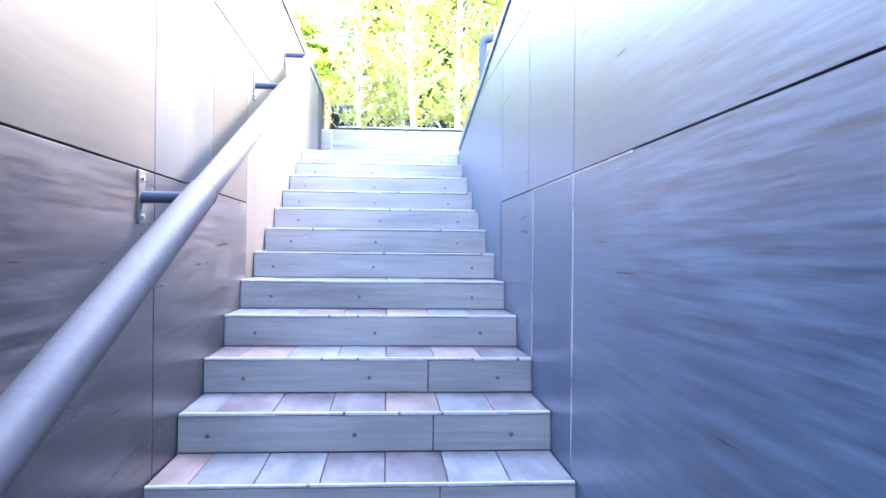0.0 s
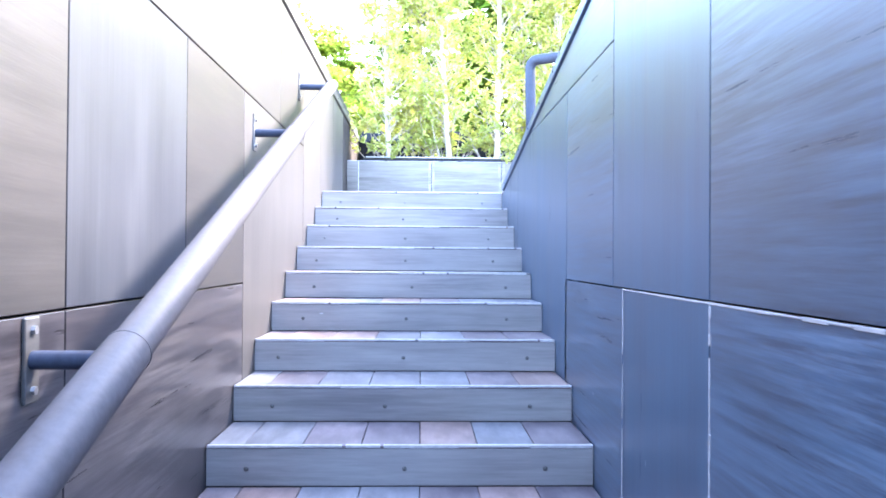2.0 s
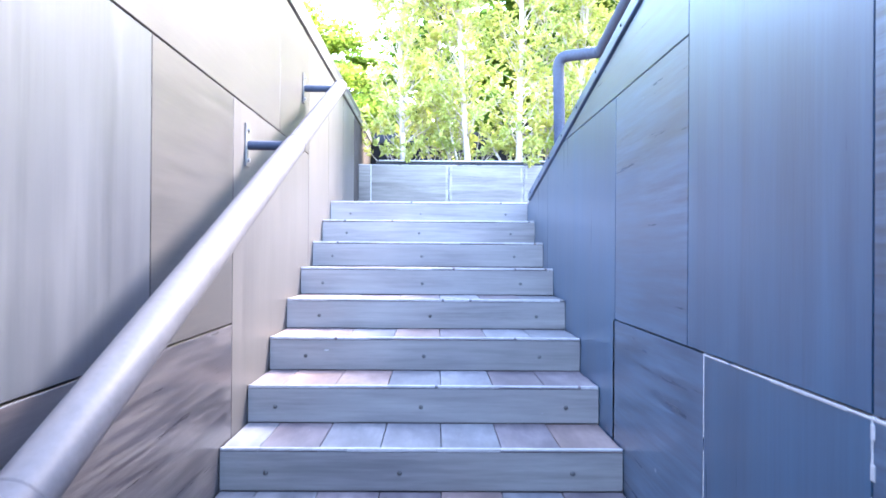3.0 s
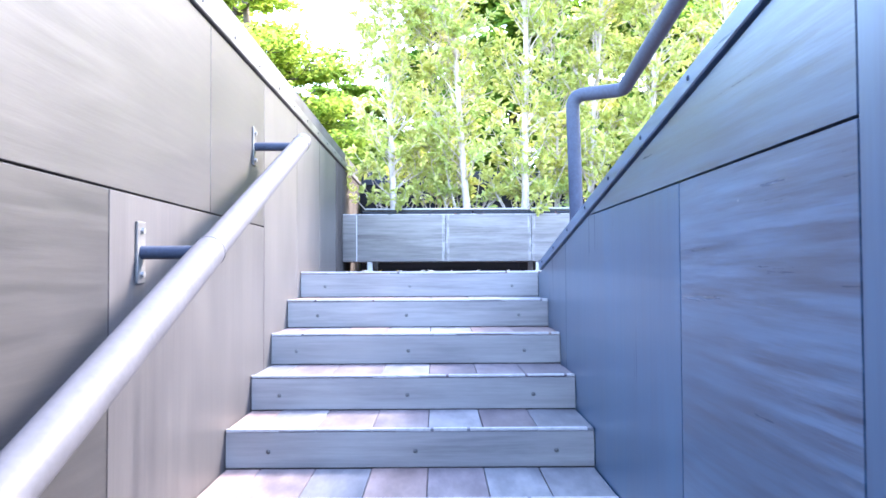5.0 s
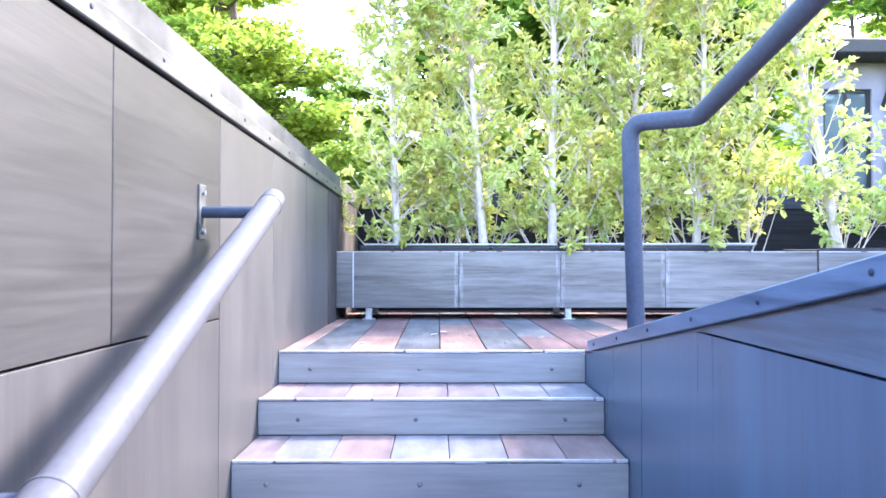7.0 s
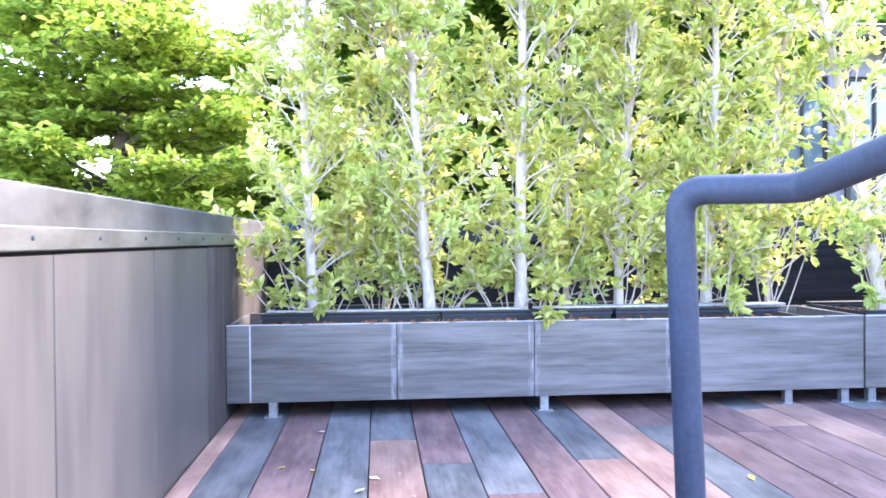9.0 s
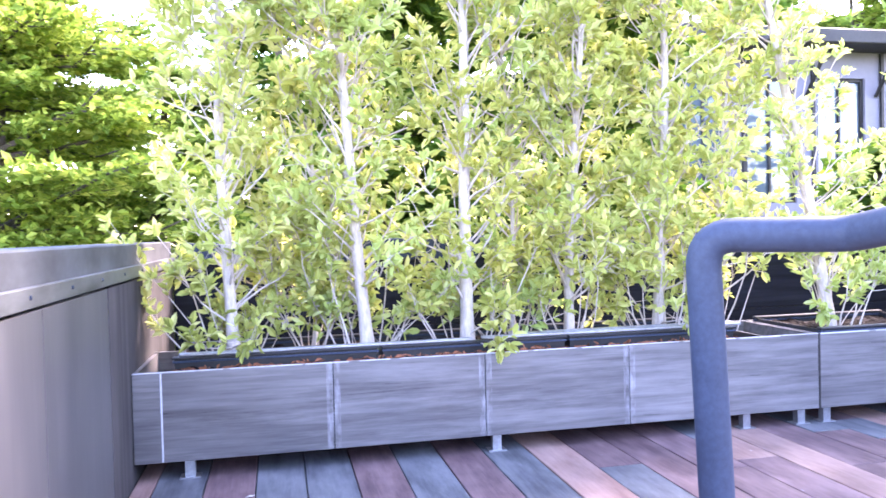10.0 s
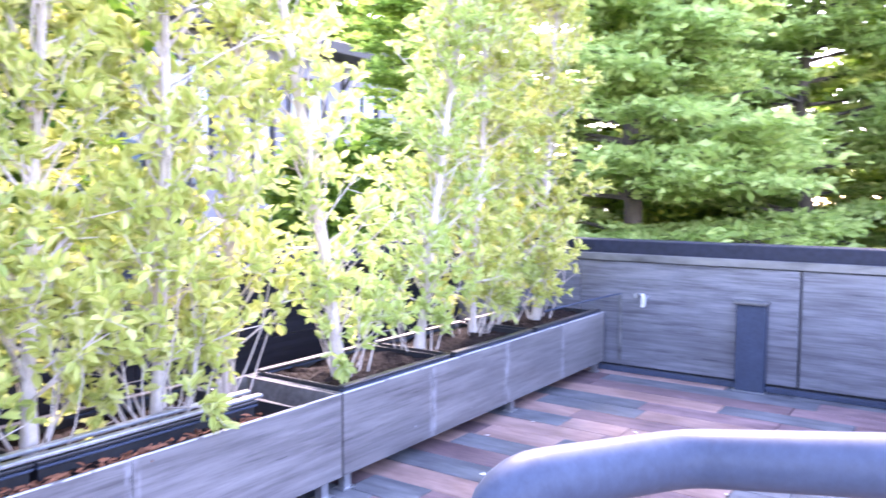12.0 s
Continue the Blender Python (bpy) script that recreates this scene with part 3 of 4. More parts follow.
def planter(x0, x1, seams, feet, label):
    ob = thing("planter", label, "planter", "planters along the terrace", at=((x0 + x1) / 2, (PLANTER + BACK) / 2, 0))
    xs = [x0] + seams + [x1]
    for a, b in zip(xs, xs[1:]):
        part("front_panel", box(a + 0.0015, b - 0.0015, PLANTER, PLANTER + 0.02, Z0, Z1, bevel=0.002), M_PANEL_X, ob)
    rs, x = random.Random(int(x0 * 50) + 90), x0 + 0.003
    while x < x1 - 0.05:
        w = min(rs.uniform(0.08, 0.4), x1 - 0.003 - x)
        part("worn_edge", box(x, x + w, PLANTER - 0.0012, PLANTER + rs.uniform(0.005, 0.012), Z1 - rs.uniform(0.002, 0.005), Z1 + 0.0012, bevel=0.0006), M_WORN, ob)
        x += w + rs.uniform(0.002, 0.05)
    part("back_panel", box(x0, x1, BACK - 0.02, BACK, Z0, Z1, bevel=0.002), M_PANEL_X, ob)
    for a in (x0, x1 - 0.02):
        part("end_panel", box(a, a + 0.02, PLANTER + 0.021, BACK - 0.021, Z0, Z1 - 0.004), M_PANEL_X, ob)
    part("bottom", box(x0 + 0.021, x1 - 0.021, PLANTER + 0.021, BACK - 0.021, Z0 + 0.01, Z0 + 0.03), M_PLASTIC, ob)
    for x in feet:
        for y in (PLANTER + 0.05, BACK - 0.07):  # two rows of feet
            bm = bm_box(bmesh.new(), x - 0.022, x + 0.022, y - 0.02, y + 0.02, 0.006, Z0 + 0.01)
            bm_box(bm, x - 0.045, x + 0.045, y - 0.035, y + 0.035, 0.0, 0.006)
            part("foot", bm, M_STEEL, ob)
    return ob


long_planter = planter(LEFT + 0.002, 2.79, [-0.565, 0.195, 0.93, 1.687], (-0.455, 0.99, 2.37, 2.70), "long raised planter clad in weathered grey panels")
planter(2.80, 5.96, [3.54, 4.37, 5.19], (2.86, 4.5, 5.90), "raised planter of scuffed grey panels beside the end wall")


FRONT = PLANTER + 0.125
bm = bmesh.new()
for v in bmesh.ops.create_grid(bm, x_segments=150, y_segments=8, size=0.5)["verts"]:
    p = Vector((0.90 + v.co.x * 2.93, PLANTER + 0.071 + v.co.y * 0.098, 0))
    p.z = 0.462 + 0.03 * noise.noise(p * 6) + 0.014 * noise.noise(p * 33)
    v.co = p
tagged(part("soil", bm, M_SOIL, long_planter, "dry brown soil along the front of the planter"), kind="stuff")


def trough(x0, x1, soil_z, y0=PLANTER + 0.03, y1=BACK - 0.05, top=0.525):
    """An open black plastic trough with a folded rim, sitting inside a planter."""
    ob = thing("plastic_trough", "black plastic trough with a folded rim inside the planter", "trough", "troughs in the planters", at=((x0 + x1) / 2, (y0 + y1) / 2, Z0 + 0.03))
    bm = bm_box(bmesh.new(), x0, x1, y0, y0 + 0.008, Z0 + 0.03, top)
    bm_box(bm, x0, x1, y1 - 0.008, y1, Z0 + 0.03, top)
    for a in (x0, x1 - 0.008):
        bm_box(bm, a, a + 0.008, y0 + 0.008, y1 - 0.008, Z0 + 0.03, top)
    bm_box(bm, x0 + 0.008, x1 - 0.008, y0 + 0.008, y1 - 0.008, Z0 + 0.03, Z0 + 0.04)
    part("trough_body", bm, M_PLASTIC, ob)
    for y in (y0, y1 - 0.008):
        part("rim", box(x0 - 0.01, x1 + 0.01, y - 0.018, y + 0.026, top + 0.001, top + 0.012, bevel=0.003), M_PLASTIC, ob)
        part("rim", box(x0 - 0.008, x1 + 0.008, y - 0.014, y + 0.02, top - 0.016, top - 0.006, bevel=0.002), M_PIPE, ob)
    if soil_z:
        n = 26
        bm = bmesh.new()
        g = bmesh.ops.create_grid(bm, x_segments=n * 2, y_segments=n, size=0.5)
        for v in g["verts"]:
            p = Vector((x0 + 0.009 + (v.co.x + 0.5) * (x1 - x0 - 0.018), y0 + 0.009 + (v.co.y + 0.5) * (y1 - y0 - 0.018), 0))
            p.z = soil_z + 0.03 * noise.noise(p * 9) + 0.016 * noise.noise(p * 31)
            v.co = p
        tagged(part("soil", bm, M_SOIL, ob, "dry red-brown soil with leaf litter"), kind="stuff")
    return ob


trough(-0.52, 0.42, 0.485, FRONT)
trough(0.45, 1.39, 0.485, FRONT)
trough(1.42, 2.36, 0.475, FRONT)
trough(2.83, 3.72, 0.478, top=0.505)
trough(3.80, 4.74, 0.475, top=0.505)
trough(4.82, 5.90, 0.475, top=0.505)
solid("divider", box(2.52, 2.54, PLANTER + 0.025, BACK - 0.025, Z0 + 0.031, 0.475), M_PLASTIC, "dark divider in the empty end of the planter", "divider")
# long strips lying on the troughs
for x0, x1, y, dz in ((-0.5, 0.9, 2.075, 0.0), (0.95, 2.40, 2.07, 0.004), (1.2, 2.42, 2.17, 0.0)):
    solid("edging_strip", box(x0, x1, y, y + 0.035, 0.538 + dz, 0.552 + dz, bevel=0.003), M_STEEL, "loose pale metal edging strip lying over the troughs", "strip", group="edging strips")

# ---- slender trees in the planters ----
def leaf_mesh(name, P, D, L, W, mat, six=True):
    """Folded leaves: base points, directions, lengths and widths as arrays."""
    n = len(P)
    rs = np.random.RandomState(n % 9973)
    up = rs.normal(size=(n, 3))
    up[:, 2] += 1.4
    S = np.cross(D, up)
    S /= np.linalg.norm(S, axis=1, keepdims=True) + 1e-9
    N = np.cross(S, D)
    L, W = L[:, None], W[:, None]
    if six:
        v = np.stack([P, P + D * L * 0.38 + S * W * 0.5 + N * W * 0.22, P + D * L * 0.74 + S * W * 0.42 + N * W * 0.12, P + D * L - N * L * 0.08,
                      P + D * L * 0.74 - S * W * 0.42 + N * W * 0.12, P + D * L * 0.38 - S * W * 0.5 + N * W * 0.22], 1)
        f = np.array([[0, 1, 2, 3], [0, 3, 4, 5]])
    else:
        v = np.stack([P, P + D * L * 0.5 + S * W * 0.5 + N * W * 0.2, P + D * L, P + D * L * 0.5 - S * W * 0.5 + N * W * 0.2], 1)
        f = np.array([[0, 1, 2], [0, 2, 3]])
    k = v.shape[1]
    faces = (f[None] + (np.arange(n) * k)[:, None, None]).reshape(-1, f.shape[1])
    me = bpy.data.meshes.new(name)
    me.from_pydata(v.reshape(-1, 3).tolist(), [], faces.tolist())
    me.materials.append(mat)
    return me


def unit(v):
    return v / (np.linalg.norm(v) + 1e-9)


def slender_tree(x, y, z, top, lean, girth, seed, shoots=6, density=1.0, label="", low=0.07, droops=()):
    rs = np.random.RandomState(seed)
    ob = thing("slender_tree", label or "slender young tree with pale trunk and yellow-green leaves", "tree", "trees in the planters", at=(x, y, z))
    n = 14
    H = top - z
    ph = rs.uniform(0, 6, 4)
    line = []
    for i in range(n + 1):
        t = i / n
        line.append(np.array([x + lean[0] * t + 0.03 * math.sin(3.1 * t + ph[0]) * t ** 0.5 + 0.012 * math.sin(9 * t + ph[1]),
                              y + lean[1] * t + 0.03 * math.sin(2.7 * t + ph[2]) * t ** 0.5, z - 0.05 + (H + 0.05) * t]))

    def on(t):
        i = min(int(t * n), n - 1)
        return line[i] + (line[i + 1] - line[i]) * (t * n - i)

    part("trunk", tube(bmesh.new(), line, [girth * (1.25 if i == 0 else 1 - 0.75 * (i / n)) for i in range(n + 1)], 10), M_BARK, ob, smooth=True)
    bb = bmesh.new()
    P, D = [], []

    def sprig(p, d, count):
        for j in range(count):
            a = 2 * math.pi * j / count + rs.uniform(0, 1)
            u = unit(np.cross(d, rs.normal(size=3)))
            w = np.cross(d, u)
            P.append(p - d * rs.uniform(0, 0.03))
            D.append(unit(d * rs.uniform(0.35, 1.0) + (math.cos(a) * u + math.sin(a) * w) * rs.uniform(0.5, 1.0)))

    def limb(p, d, length, r, leafy_from, twigs):
        q = [p]
        dd = d.copy()
        for s in range(4):
            dd = unit(dd + rs.normal(size=3) * 0.13 + np.array([0, 0, 0.10]))
            q.append(q[-1] + dd * length / 4)
        tube(bb, q, [r * (1 - 0.18 * i) for i in range(5)], 4, False)
        for _ in range(twigs):
            t = rs.uniform(leafy_from, 1)
            i = min(int(t * 4), 3)
            b = q[i] + (q[i + 1] - q[i]) * (t * 4 - i)
            td = unit(dd * 0.8 + rs.normal(size=3) * 0.6 + np.array([0, 0, 0.15]))
            tl = rs.uniform(0.05, 0.15)
            e = b + td * tl
            tube(bb, [b, e], [r * 0.4, r * 0.22], 3, False)
            sprig(e, td, rs.randint(4, 7))
            if rs.rand() < 0.6:
                sprig(b + td * tl * 0.5, td, 3)
        sprig(q[-1], dd, 6)

    count = int(118 * density * H / 2.7)
    for i in range(count):
        t = low + (1 - low) * (i + rs.uniform(0, 1)) / count
        p = on(min(t, 0.999))
        a = rs.uniform(0, 2 * math.pi)
        rise = rs.uniform(0.35, 1.25)
        d = unit(np.array([math.cos(a), 0.8 * math.sin(a), rise]))
        length = rs.uniform(0.26, 0.62) * (1.0 - 0.3 * t)
        limb(p, d, length, 0.0068, 0.42, int(rs.randint(5, 9) * density + 0.5))
    for i in range(shoots):
        a = rs.uniform(0, 2 * math.pi)
        off = rs.uniform(0.02, 0.15)
        p = np.array([x + off * math.cos(a), y + off * 0.8 * math.sin(a), z - 0.04])
        d = unit(np.array([math.cos(a) * rs.uniform(0.2, 0.9), math.sin(a) * rs.uniform(0.1, 0.5), 1.0]))
        limb(p, d, rs.uniform(0.25, 0.9), rs.uniform(0.0035, 0.0065), 0.45, 9)
    for dx, dy, dz, length in droops:
        limb(np.array([x, y - 0.02, z + 0.06]), unit(np.array([dx, dy, dz])), length, 0.006, 0.55, 9)
    tagged(part("branchwork", bb, M_BARK, ob, "fine pale branches and twigs"), kind="stuff")
    P, D = np.array(P), np.array(D)
    L = rs.uniform(0.042, 0.078, len(P))
    crown = new("crown", leaf_mesh("crown", P, D, L, L * rs.uniform(0.36, 0.5, len(P)), M_LEAF))
    crown.parent = ob
    crown.matrix_parent_inverse = Matrix.Translation(-ob.location)
    return ob


# curled brown leaves and bits of root on the front soil
_r = np.random.RandomState(5)
_n = 900
_P = np.stack([_r.uniform(-0.5, 2.34, _n), _r.uniform(PLANTER + 0.03, FRONT - 0.02, _n), _r.uniform(0.462, 0.488, _n)], 1)
_D = _r.normal(size=(_n, 3)) * np.array([1, 0.6, 0.25])
_D /= np.linalg.norm(_D, axis=1, keepdims=True)
_L = _r.uniform(0.008, 0.05, _n)
litter = new("leaf_litter", leaf_mesh("leaf_litter", _P, _D, _L, _L * 0.4, M_LITTER))
litter.parent = long_planter
litter.matrix_parent_inverse = Matrix.Translation(-long_planter.location)
tagged(litter, "rust-brown fallen leaves on the soil", kind="stuff")

TREES = [
    (0.12, 2.38, 2.7, (0.05, 0.04), 0.016, 8, 0.9), (1.22, 2.40, 2.9, (-0.05, 0.0), 0.018, 8, 0.9), (2.45, 2.40, 2.8, (0.15, 0.0), 0.018, 6, 0.8), (4.98, 2.38, 2.9, (0.1, 0.0), 0.018, 8, 0.9),
    (-0.27, 2.24, 3.5, (-0.06, 0.05), 0.036, 7, 1.0), (0.40, 2.26, 3.6, (-0.26, 0.02), 0.040, 9, 1.0), (0.91, 2.22, 3.9, (0.02, 0.0), 0.042, 5, 0.85),
    (1.50, 2.30, 3.6, (0.22, 0.04), 0.032, 6, 1.05), (2.03, 2.28, 3.7, (0.08, 0.0), 0.036, 9, 1.1), (3.12, 2.26, 3.5, (-0.55, 0.02), 0.044, 7, 0.75),
    (3.84, 2.30, 3.6, (0.62, 0.0), 0.034, 6, 1.0), (4.55, 2.34, 3.3, (0.15, 0.0), 0.028, 7, 1.0), (5.33, 2.26, 3.5, (0.42, 0.0), 0.036, 8, 1.05),
]
DROOPS = {4: ((0.5, -0.9, 0.0, 0.3), (-0.6, -0.8, 0.25, 0.28)), 6: ((0.12, -1.0, -0.32, 0.30), (0.5, -0.6, 0.3, 0.3)), 8: ((-0.3, -0.9, 0.1, 0.3),), 9: ((-0.5, -0.8, 0.1, 0.32),)}
for i, (x, y, top, lean, girth, shoots, dens) in enumerate(TREES):
    slender_tree(x, y, 0.485, top, lean, girth * 0.87, 11 + i, int(shoots * 1.7), dens * 0.9, droops=DROOPS.get(i, ()), label=
                 "slender pale-barked tree leaning over the planter" if abs(lean[0]) > 0.4 else "upright slender tree with pale trunk and yellow-green leaves")

# ---- bollard box, tap and hose by the end wall ----
bollard = thing("service_box", "tall blue-grey metal service box with a flat lid", "box", at=(EAST - 0.05, 0.815, 0))
part("housing", box(EAST - 0.09, EAST - 0.002, 0.715, 0.92, 0.006, 0.645, bevel=0.004), M_PIPE, bollard)
part("lid", box(EAST - 0.115, EAST - 0.002, 0.70, 0.94, 0.646, 0.67, bevel=0.003), M_ZINC, bollard)
part("foot_flange", box(EAST - 0.105, EAST - 0.002, 0.70, 0.935, 0.0, 0.006), M_STEEL, bollard)
tap = thing("tap", "small wall tap with a white lever handle", "tap", at=(EAST, 1.62, 0.6))
part("spout", tube(bmesh.new(), rounded([(EAST, 1.62, 0.635), (EAST - 0.07, 1.62, 0.635), (EAST - 0.08, 1.62, 0.57)], 0.03), [0.011] * 10, 10), M_STEEL, tap, smooth=True)
part("lever", box(EAST - 0.05, EAST - 0.03, 1.635, 1.66, 0.55, 0.66, bevel=0.004), M_WHITE, tap)
part("knob", tube(bmesh.new(), [(EAST, 1.70, 0.64), (EAST - 0.05, 1.70, 0.64)], [0.018, 0.02], 12), M_STEEL, tap)
hose = thing("hose", "thin grey irrigation hose from the planter to the tap", "hose", at=(5.9, 1.9, 0.55))
part("line", tube(bmesh.new(), rounded([(5.2, 2.12, 0.57), (5.6, 2.02, 0.60), (5.93, 1.86, 0.64), (EAST, 1.84, 0.64)], 0.1), [0.007] * 18, 8), M_PIPE, hose, smooth=True)
part("drop", tube(bmesh.new(), [(EAST - 0.012, 1.84, 0.64), (EAST - 0.012, 1.84, 0.1)], [0.012, 0.012], 8), M_ZINC, hose, smooth=True)

# ---- trees beyond the terrace ----
def tiered_tree(x, y, base, height, spread, tiers, seed, mat, leaf=0.09, per=420, label="", start=0.12):
    """A tree whose limbs spread in flat layered sprays of small leaves."""
    rs = np.random.RandomState(seed)
    ob = thing("garden_tree", label, "tree", "trees beyond the terrace", at=(x, y, base))
    pts = [(x + 0.15 * math.sin(i * 0.9 + seed), y + 0.12 * math.sin(i * 1.3 + seed), base + height * i / 8) for i in range(9)]
    part("trunk", tube(bmesh.new(), pts, [0.17 * (1 - 0.1 * i) for i in range(9)], 10), M_DARKBARK, ob, smooth=True)
    bb = bmesh.new()
    P, D = [], []
    for k in range(tiers):
        t = start + (1 - start) * (k + rs.uniform(0, 0.8)) / tiers
        c = np.array([x, y, base + height * t])
        reach = spread * (1.05 - 0.75 * t) * rs.uniform(0.75, 1.15)
        for b in range(rs.randint(4, 7)):
            a = rs.uniform(0, 2 * math.pi)
            d = np.array([math.cos(a), math.sin(a), rs.uniform(0.0, 0.28)])
            L = reach * rs.uniform(0.7, 1.1)
            q = [c + d * L * s / 5 + np.array([0, 0, 0.10 * L * (s / 5) ** 2 * rs.uniform(-1, 0.6)]) for s in range(6)]
            tube(bb, q, [0.035 * (1 - 0.16 * s) for s in range(6)], 5, False)
            for s in range(7):
                f = rs.uniform(0.25, 1.0)
                i = min(int(f * 5), 4)
                o = q[i] + (q[i + 1] - q[i]) * (f * 5 - i)
                sa = a + rs.choice((-1, 1)) * rs.uniform(0.4, 1.2)
                sd = np.array([math.cos(sa), math.sin(sa), rs.uniform(-0.05, 0.2)])
                sl = L * rs.uniform(0.18, 0.4)
                e = o + sd * sl
                tube(bb, [o, e], [0.012, 0.004], 3, False)
                m = max(6, int(per * sl / 8))
                u = rs.uniform(0.1, 1.1, (m, 1))
                pos = o + (e - o) * u + rs.normal(size=(m, 3)) * np.array([0.13, 0.13, 0.028]) * (0.5 + sl)
                dr = sd * 0.5 + rs.normal(size=(m, 3)) * np.array([0.6, 0.6, 0.25])
                P.append(pos)
                D.append(dr / np.linalg.norm(dr, axis=1, keepdims=True))
    tagged(part("branchwork", bb, M_DARKBARK, ob, "dark spreading limbs"), kind="stuff")
    P, D = np.concatenate(P), np.concatenate(D)
    L = rs.uniform(0.6, 1.3, len(P)) * leaf
    crown = new("crown", leaf_mesh("crown", P, D, L, L * 0.5, mat, six=False))
    crown.parent = ob
    crown.matrix_parent_inverse = Matrix.Translation(-ob.location)
    return ob


LAYER = "spreading garden tree with flat layered green foliage"
DENSE = "dense dark green tree behind the parapet"
GARDEN = [
    (-3.9, 8.0, 7.6, 3.2, 20, 31, M_FARLEAF, 0.12, 1500, LAYER), (-1.6, 9.4, 5.9, 2.2, 26, 32, M_FARLEAF, 0.13, 1900, LAYER), (-7.0, 6.0, 8.0, 3.4, 20, 41, M_FARLEAF, 0.12, 700, LAYER),
    (1.5, 8.6, 8.6, 2.2, 26, 33, M_DEEPLEAF, 0.21, 1250, DENSE), (3.6, 7.6, 8.0, 2.4, 28, 34, M_DEEPLEAF, 0.21, 1250, DENSE), (5.4, 9.6, 8.0, 1.6, 22, 35, M_DEEPLEAF, 0.2, 850, DENSE),
    (7.6, 6.6, 4.6, 1.9, 18, 36, M_DEEPLEAF, 0.19, 850, DENSE), (9.6, 8.2, 4.7, 2.2, 18, 42, M_DEEPLEAF, 0.19, 850, DENSE), (12.0, 6.4, 8.0, 3.0, 26, 37, M_LITLEAF, 0.15, 1500, LAYER), (9.6, 3.2, 10.0, 2.8, 34, 38, M_LITLEAF, 0.13, 2000, LAYER),
    (13.0, 1.6, 8.6, 3.4, 28, 39, M_LITLEAF, 0.16, 1500, LAYER), (0.1, 10.5, 8.2, 2.0, 22, 48, M_DEEPLEAF, 0.2, 1000, DENSE), (12.4, 8.6, 9.4, 2.4, 26, 45, M_FARLEAF, 0.12, 1300, LAYER), (-2.75, 6.5, 7.0, 2.7, 25, 46, M_FARLEAF, 0.10, 2200, LAYER), (11.0, -2.0, 8.0, 3.0, 22, 40, M_LITLEAF, 0.14, 900, LAYER), (16.5, 5.0, 9.5, 3.6, 22, 43, M_DEEPLEAF, 0.24, 600, DENSE), (16.5, 0.5, 9.5, 3.6, 22, 44, M_FARLEAF, 0.24, 700, DENSE), (14.6, 4.2, 9.4, 3.0, 26, 51, M_FARLEAF, 0.24, 800, DENSE), (15.0, -2.2, 9.0, 3.2, 22, 52, M_FARLEAF, 0.24, 700, DENSE), (17.0, 27.0, 18.0, 6.5, 24, 56, M_FARLEAF, 0.42, 420, DENSE), (23.5, 26.0, 19.0, 8.0, 24, 54, M_FARLEAF, 0.42, 420, DENSE), (29.0, 24.0, 18.0, 8.0, 24, 55, M_FARLEAF, 0.42, 420, DENSE),
]
for x, y, h, s, tiers, seed, mat, leaf, per, label in GARDEN:
    tiered_tree(x, y, BOTTOM - 0.02, h, s, tiers, seed, mat, leaf, per, label)

# ---- pale house beyond the trees ----
house = thing("house", "pale rendered house with dark framed windows and a dark eave", "house", at=(13.5, 17.0, BOTTOM - 0.02))
HX0, HX1, HY0, HY1, HZ = 8.9, 21.5, 15.0, 22.0, 5.35
WINS = [(9.5, 10.7), (11.2, 12.6), (13.2, 14.6), (15.2, 16.6), (17.6, 19.0)]
xs = [HX0]
for a, b in WINS:
    xs += [a, b]
xs.append(HX1)
for a, b in zip(xs[0::2], xs[1::2]):
    part("wall", box(a, b, HY0, HY0 + 0.3, BOTTOM, HZ), M_RENDER, house)
for a, b in WINS:
    part("wall", box(a, b, HY0, HY0 + 0.3, BOTTOM, 1.6), M_RENDER, house)
    part("wall", box(a, b, HY0, HY0 + 0.3, 4.7, HZ), M_RENDER, house)
part("wall", box(HX0, HX0 + 0.3, HY0 + 0.3, HY1, BOTTOM, HZ), M_RENDER, house)
part("wall", box(HX1 - 0.3, HX1, HY0 + 0.3, HY1, BOTTOM, HZ), M_RENDER, house)
part("wall", box(HX0 + 0.3, HX1 - 0.3, HY1 - 0.3, HY1, BOTTOM, HZ), M_RENDER, house)
part("roof", box(HX0 - 0.7, HX1 + 0.7, HY0 - 0.9, HY1 + 0.6, HZ, HZ + 0.35, bevel=0.03), M_ROOF, house)
for a, b in WINS:
    w = part("window", box(a, b, HY0 + 0.13, HY0 + 0.15, 1.6, 4.7), M_GLASS, house)
    bm = bmesh.new()
    for p, q, r, s in ((a, a + 0.08, 1.6, 4.7), (b - 0.08, b, 1.6, 4.7), ((a + b) / 2 - 0.03, (a + b) / 2 + 0.03, 1.68, 4.62), (a + 0.08, b - 0.08, 1.6, 1.68), (a + 0.08, b - 0.08, 4.62, 4.7)):
        bm_box(bm, p, q, HY0 + 0.07, HY0 + 0.125, r, s)
    part("frame", bm, M_ROOF, w)

# dark struts that carry the eave
for x in (9.1, 10.95, 12.9, 14.9, 17.1):
    bm = tube(bmesh.new(), [(x, HY0 - 0.02, HZ - 1.1), (x, HY0 - 0.8, HZ - 0.04)], [0.05, 0.05], 6)
    part("strut", bm, M_ROOF, house)
    part("post", box(x + 0.12, x + 0.2, HY0 - 0.08, HY0 - 0.01, 0.4, HZ - 0.02), M_ROOF, house)

# ---- terrace boards and tread boards ----
floor = solid("floor_terrace", box(LEFT, EAST + 0.02, 0.004, DECK_END, -0.034, -0.024), M_JOINT, "terrace floor of mixed blue-grey, brown and terracotta boards", "floor", "structure")
rng = random.Random(21)
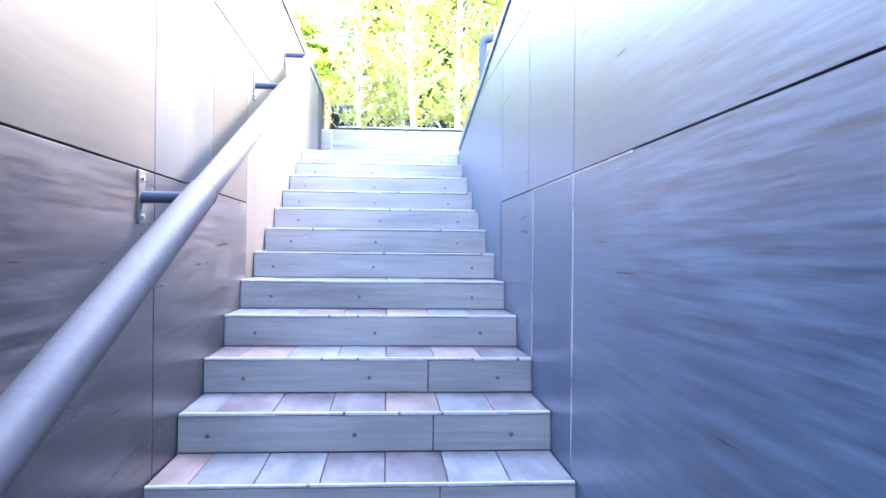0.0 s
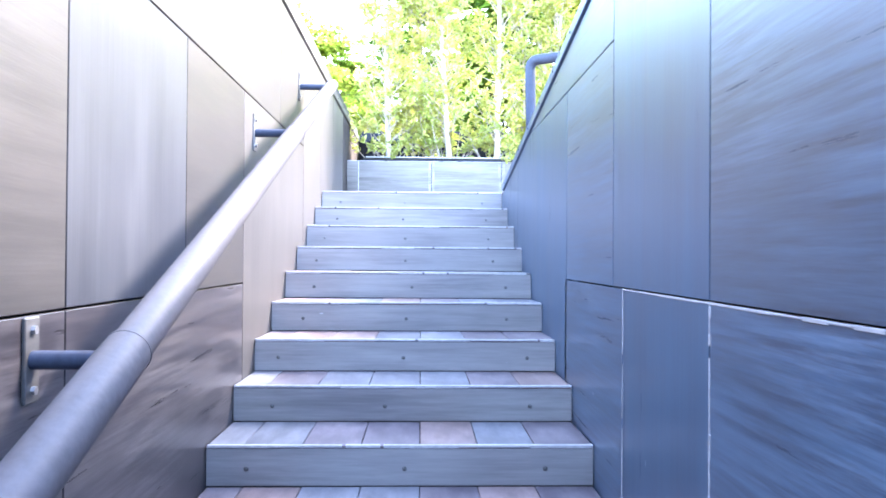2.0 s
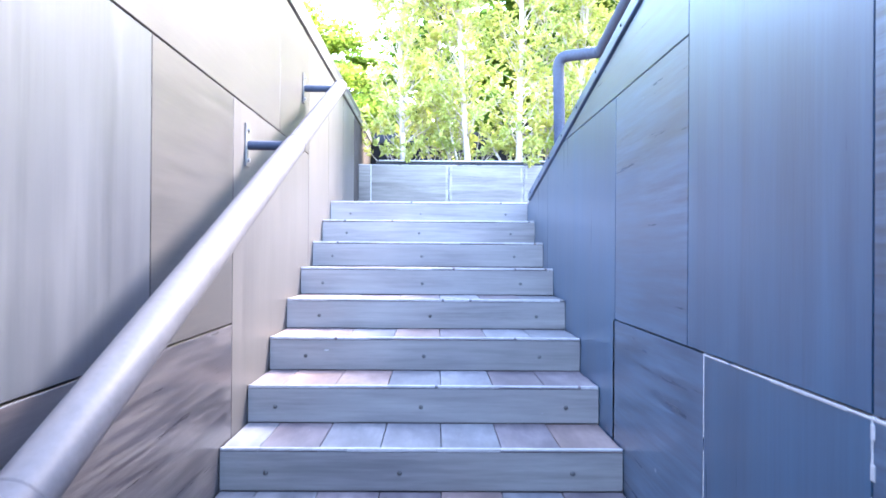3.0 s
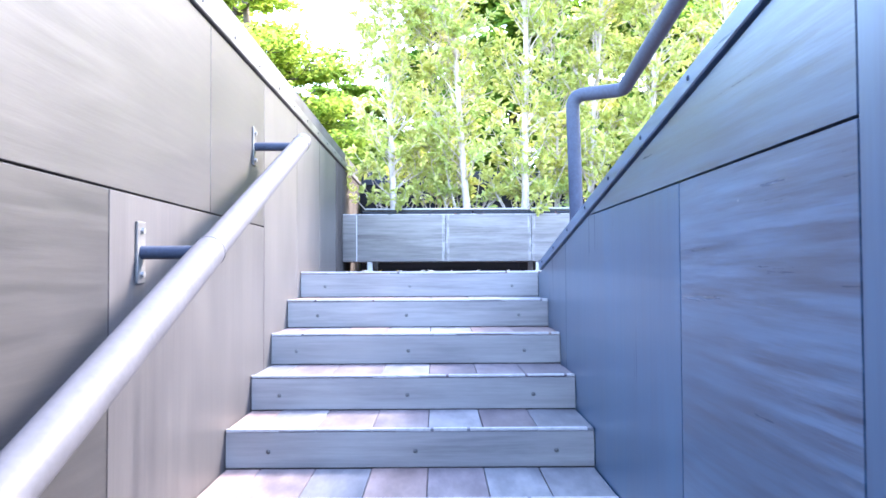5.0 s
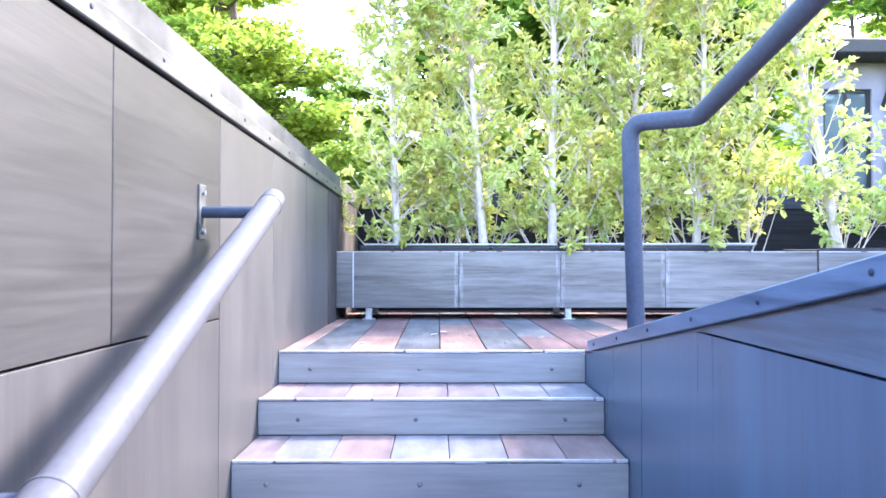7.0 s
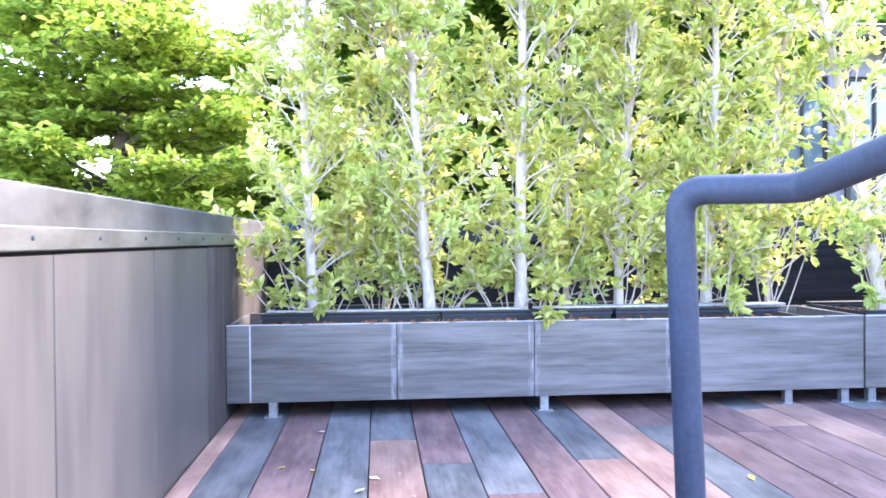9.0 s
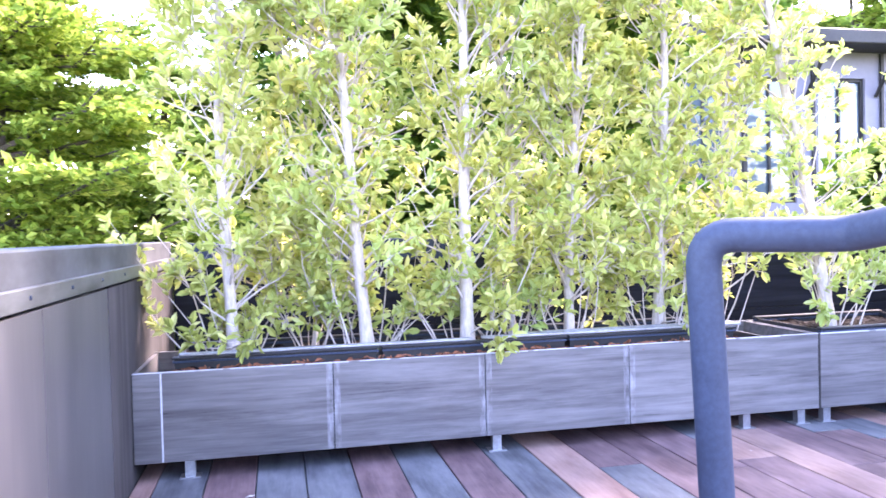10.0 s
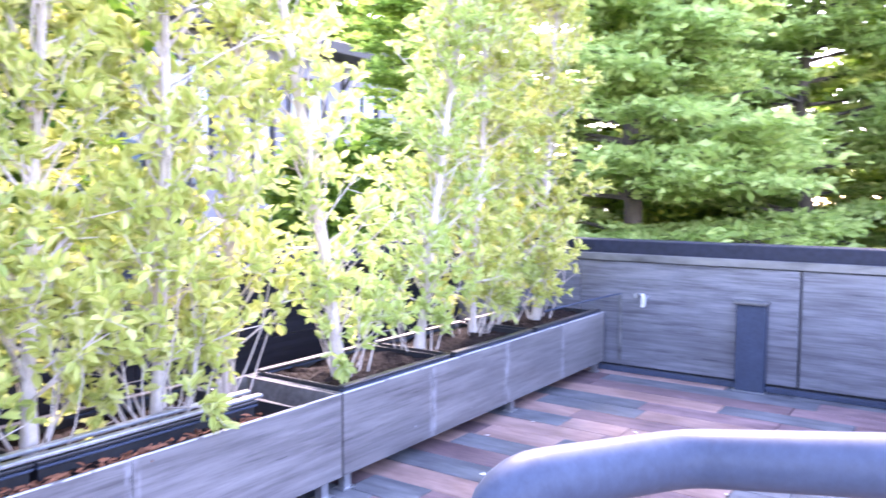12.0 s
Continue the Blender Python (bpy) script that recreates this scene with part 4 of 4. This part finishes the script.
KNOWN = {0: [(9, 2)], 1: [(9, 0)], 2: [(0.68, 2), (9, 1)], 3: [(9, 0)], 4: [(1.47, 2), (9, 0)], 5: [(1.08, 0), (9, 1)], 6: [(0.68, 1), (9, 0)], 7: [(9, 1)],
         8: [(1.07, 2), (9, 0)], 9: [(9, 2)], 10: [(1.6, 0), (9, 1)], 11: [(9, 1)]}
edges = [LEFT + 0.004] + [-0.595 + 0.2165 * i for i in range(31)]
edges = [e for e in edges if e < EAST - 0.05] + [EAST]


def board(x0, x1, y0, y1, colour, parent):
    dz = rng.uniform(-0.0015, 0.0015)
    part("board", box(x0 + 0.0025, x1 - 0.0025, y0 + 0.0015, y1 - 0.0015, -0.023, dz, bevel=0.0025), M_BOARDS[colour], parent)


for c, (x0, x1) in enumerate(zip(edges, edges[1:])):
    y = 0.0 if x0 < 2.7 else -0.9
    plan = KNOWN.get(c)
    if not plan:
        plan, yy = [], y
        while yy < 2.5:
            yy += rng.choice((0.43, 0.86, 1.29)) * rng.uniform(0.8, 1.2)
            plan.append((yy, rng.choice((0, 0, 1, 1, 1, 2, 2))))
    for end, colour in plan:
        e = min(end, 2.75)
        if e > y + 0.02:
            board(x0, x1, y, e, colour, floor)
        y = e
# boards laid up the ramp
for c in range(9):
    x0 = RIGHT + 0.122 + c * 0.2055
    y1 = -0.004
    while y1 > -10.9:
        y0 = max(-10.98, y1 - rng.choice((0.86, 1.29, 1.72)))
        out = [(a, ramp_z(a) + dz) for a, dz in ((y0 + 0.0015, -0.022), (y1 - 0.0015, -0.022), (y1 - 0.0015, 0.0), (y0 + 0.0015, 0.0))]
        part("board", prism_x(x0 + 0.002, x0 + 0.2035, out), M_BOARDS[rng.choice((2, 2, 1, 0)) if y1 > -1 else rng.choice((0, 1, 2))], ramp_floor)
        y1 = y0
tread_x = [LEFT + 0.003, -0.555, -0.343, -0.128, 0.087, 0.299, 0.51, RIGHT - 0.003]
for k in range(1, STEPS):
    y, z = nosing(k)
    for a, b in zip(tread_x, tread_x[1:]):
        dz = rng.uniform(-0.001, 0.001)
        bm = box(a + 0.0015, b - 0.0015, y - 0.005, y + GOING - 0.006, z - 0.012, z + dz, bevel=0.002)
        part("board", bm, M_TREADS[rng.choice((0, 0, 1, 1, 2))], stairs)

# ---- fallen leaves on the terrace boards ----
rs = random.Random(77)
M_FALLEN = plain("dry_yellow_leaf", (0.62, 0.42, 0.08), 0.7, 0.0, 60, 0.3, 0.2)
M_PALEBIT = plain("pale_dry_leaf", (0.62, 0.60, 0.55), 0.7, 0.0, 60, 0.2, 0.2)
for i in range(26):
    x, y = rs.uniform(-0.5, 4.8), rs.uniform(0.25, 1.9)
    if i == 0:
        x, y = 1.52, 0.72
    a, L = rs.uniform(0, 6.28), rs.uniform(0.022, 0.05) if i else 0.055
    bm = bmesh.new()
    ring = [(0, 0, 0.004), (L * 0.4, L * 0.24, 0.009), (L * 0.75, L * 0.18, 0.008), (L, 0, 0.013), (L * 0.75, -L * 0.18, 0.010), (L * 0.4, -L * 0.24, 0.012)]
    vs = [bm.verts.new((x + u * math.cos(a) - v * math.sin(a), y + u * math.sin(a) + v * math.cos(a), w - 0.001)) for u, v, w in ring]
    bm.faces.new((vs[0], vs[1], vs[2], vs[3]))
    bm.faces.new((vs[0], vs[3], vs[4], vs[5]))
    r = bmesh.ops.extrude_face_region(bm, geom=bm.faces[:])
    bmesh.ops.translate(bm, vec=(0, 0, -0.0012), verts=[v for v in r["geom"] if isinstance(v, bmesh.types.BMVert)])
    solid("fallen_leaf", bm, M_FALLEN if i % 5 == 0 else M_PALEBIT, "curled dry leaf lying on the terrace boards", "leaf", group="fallen leaves")
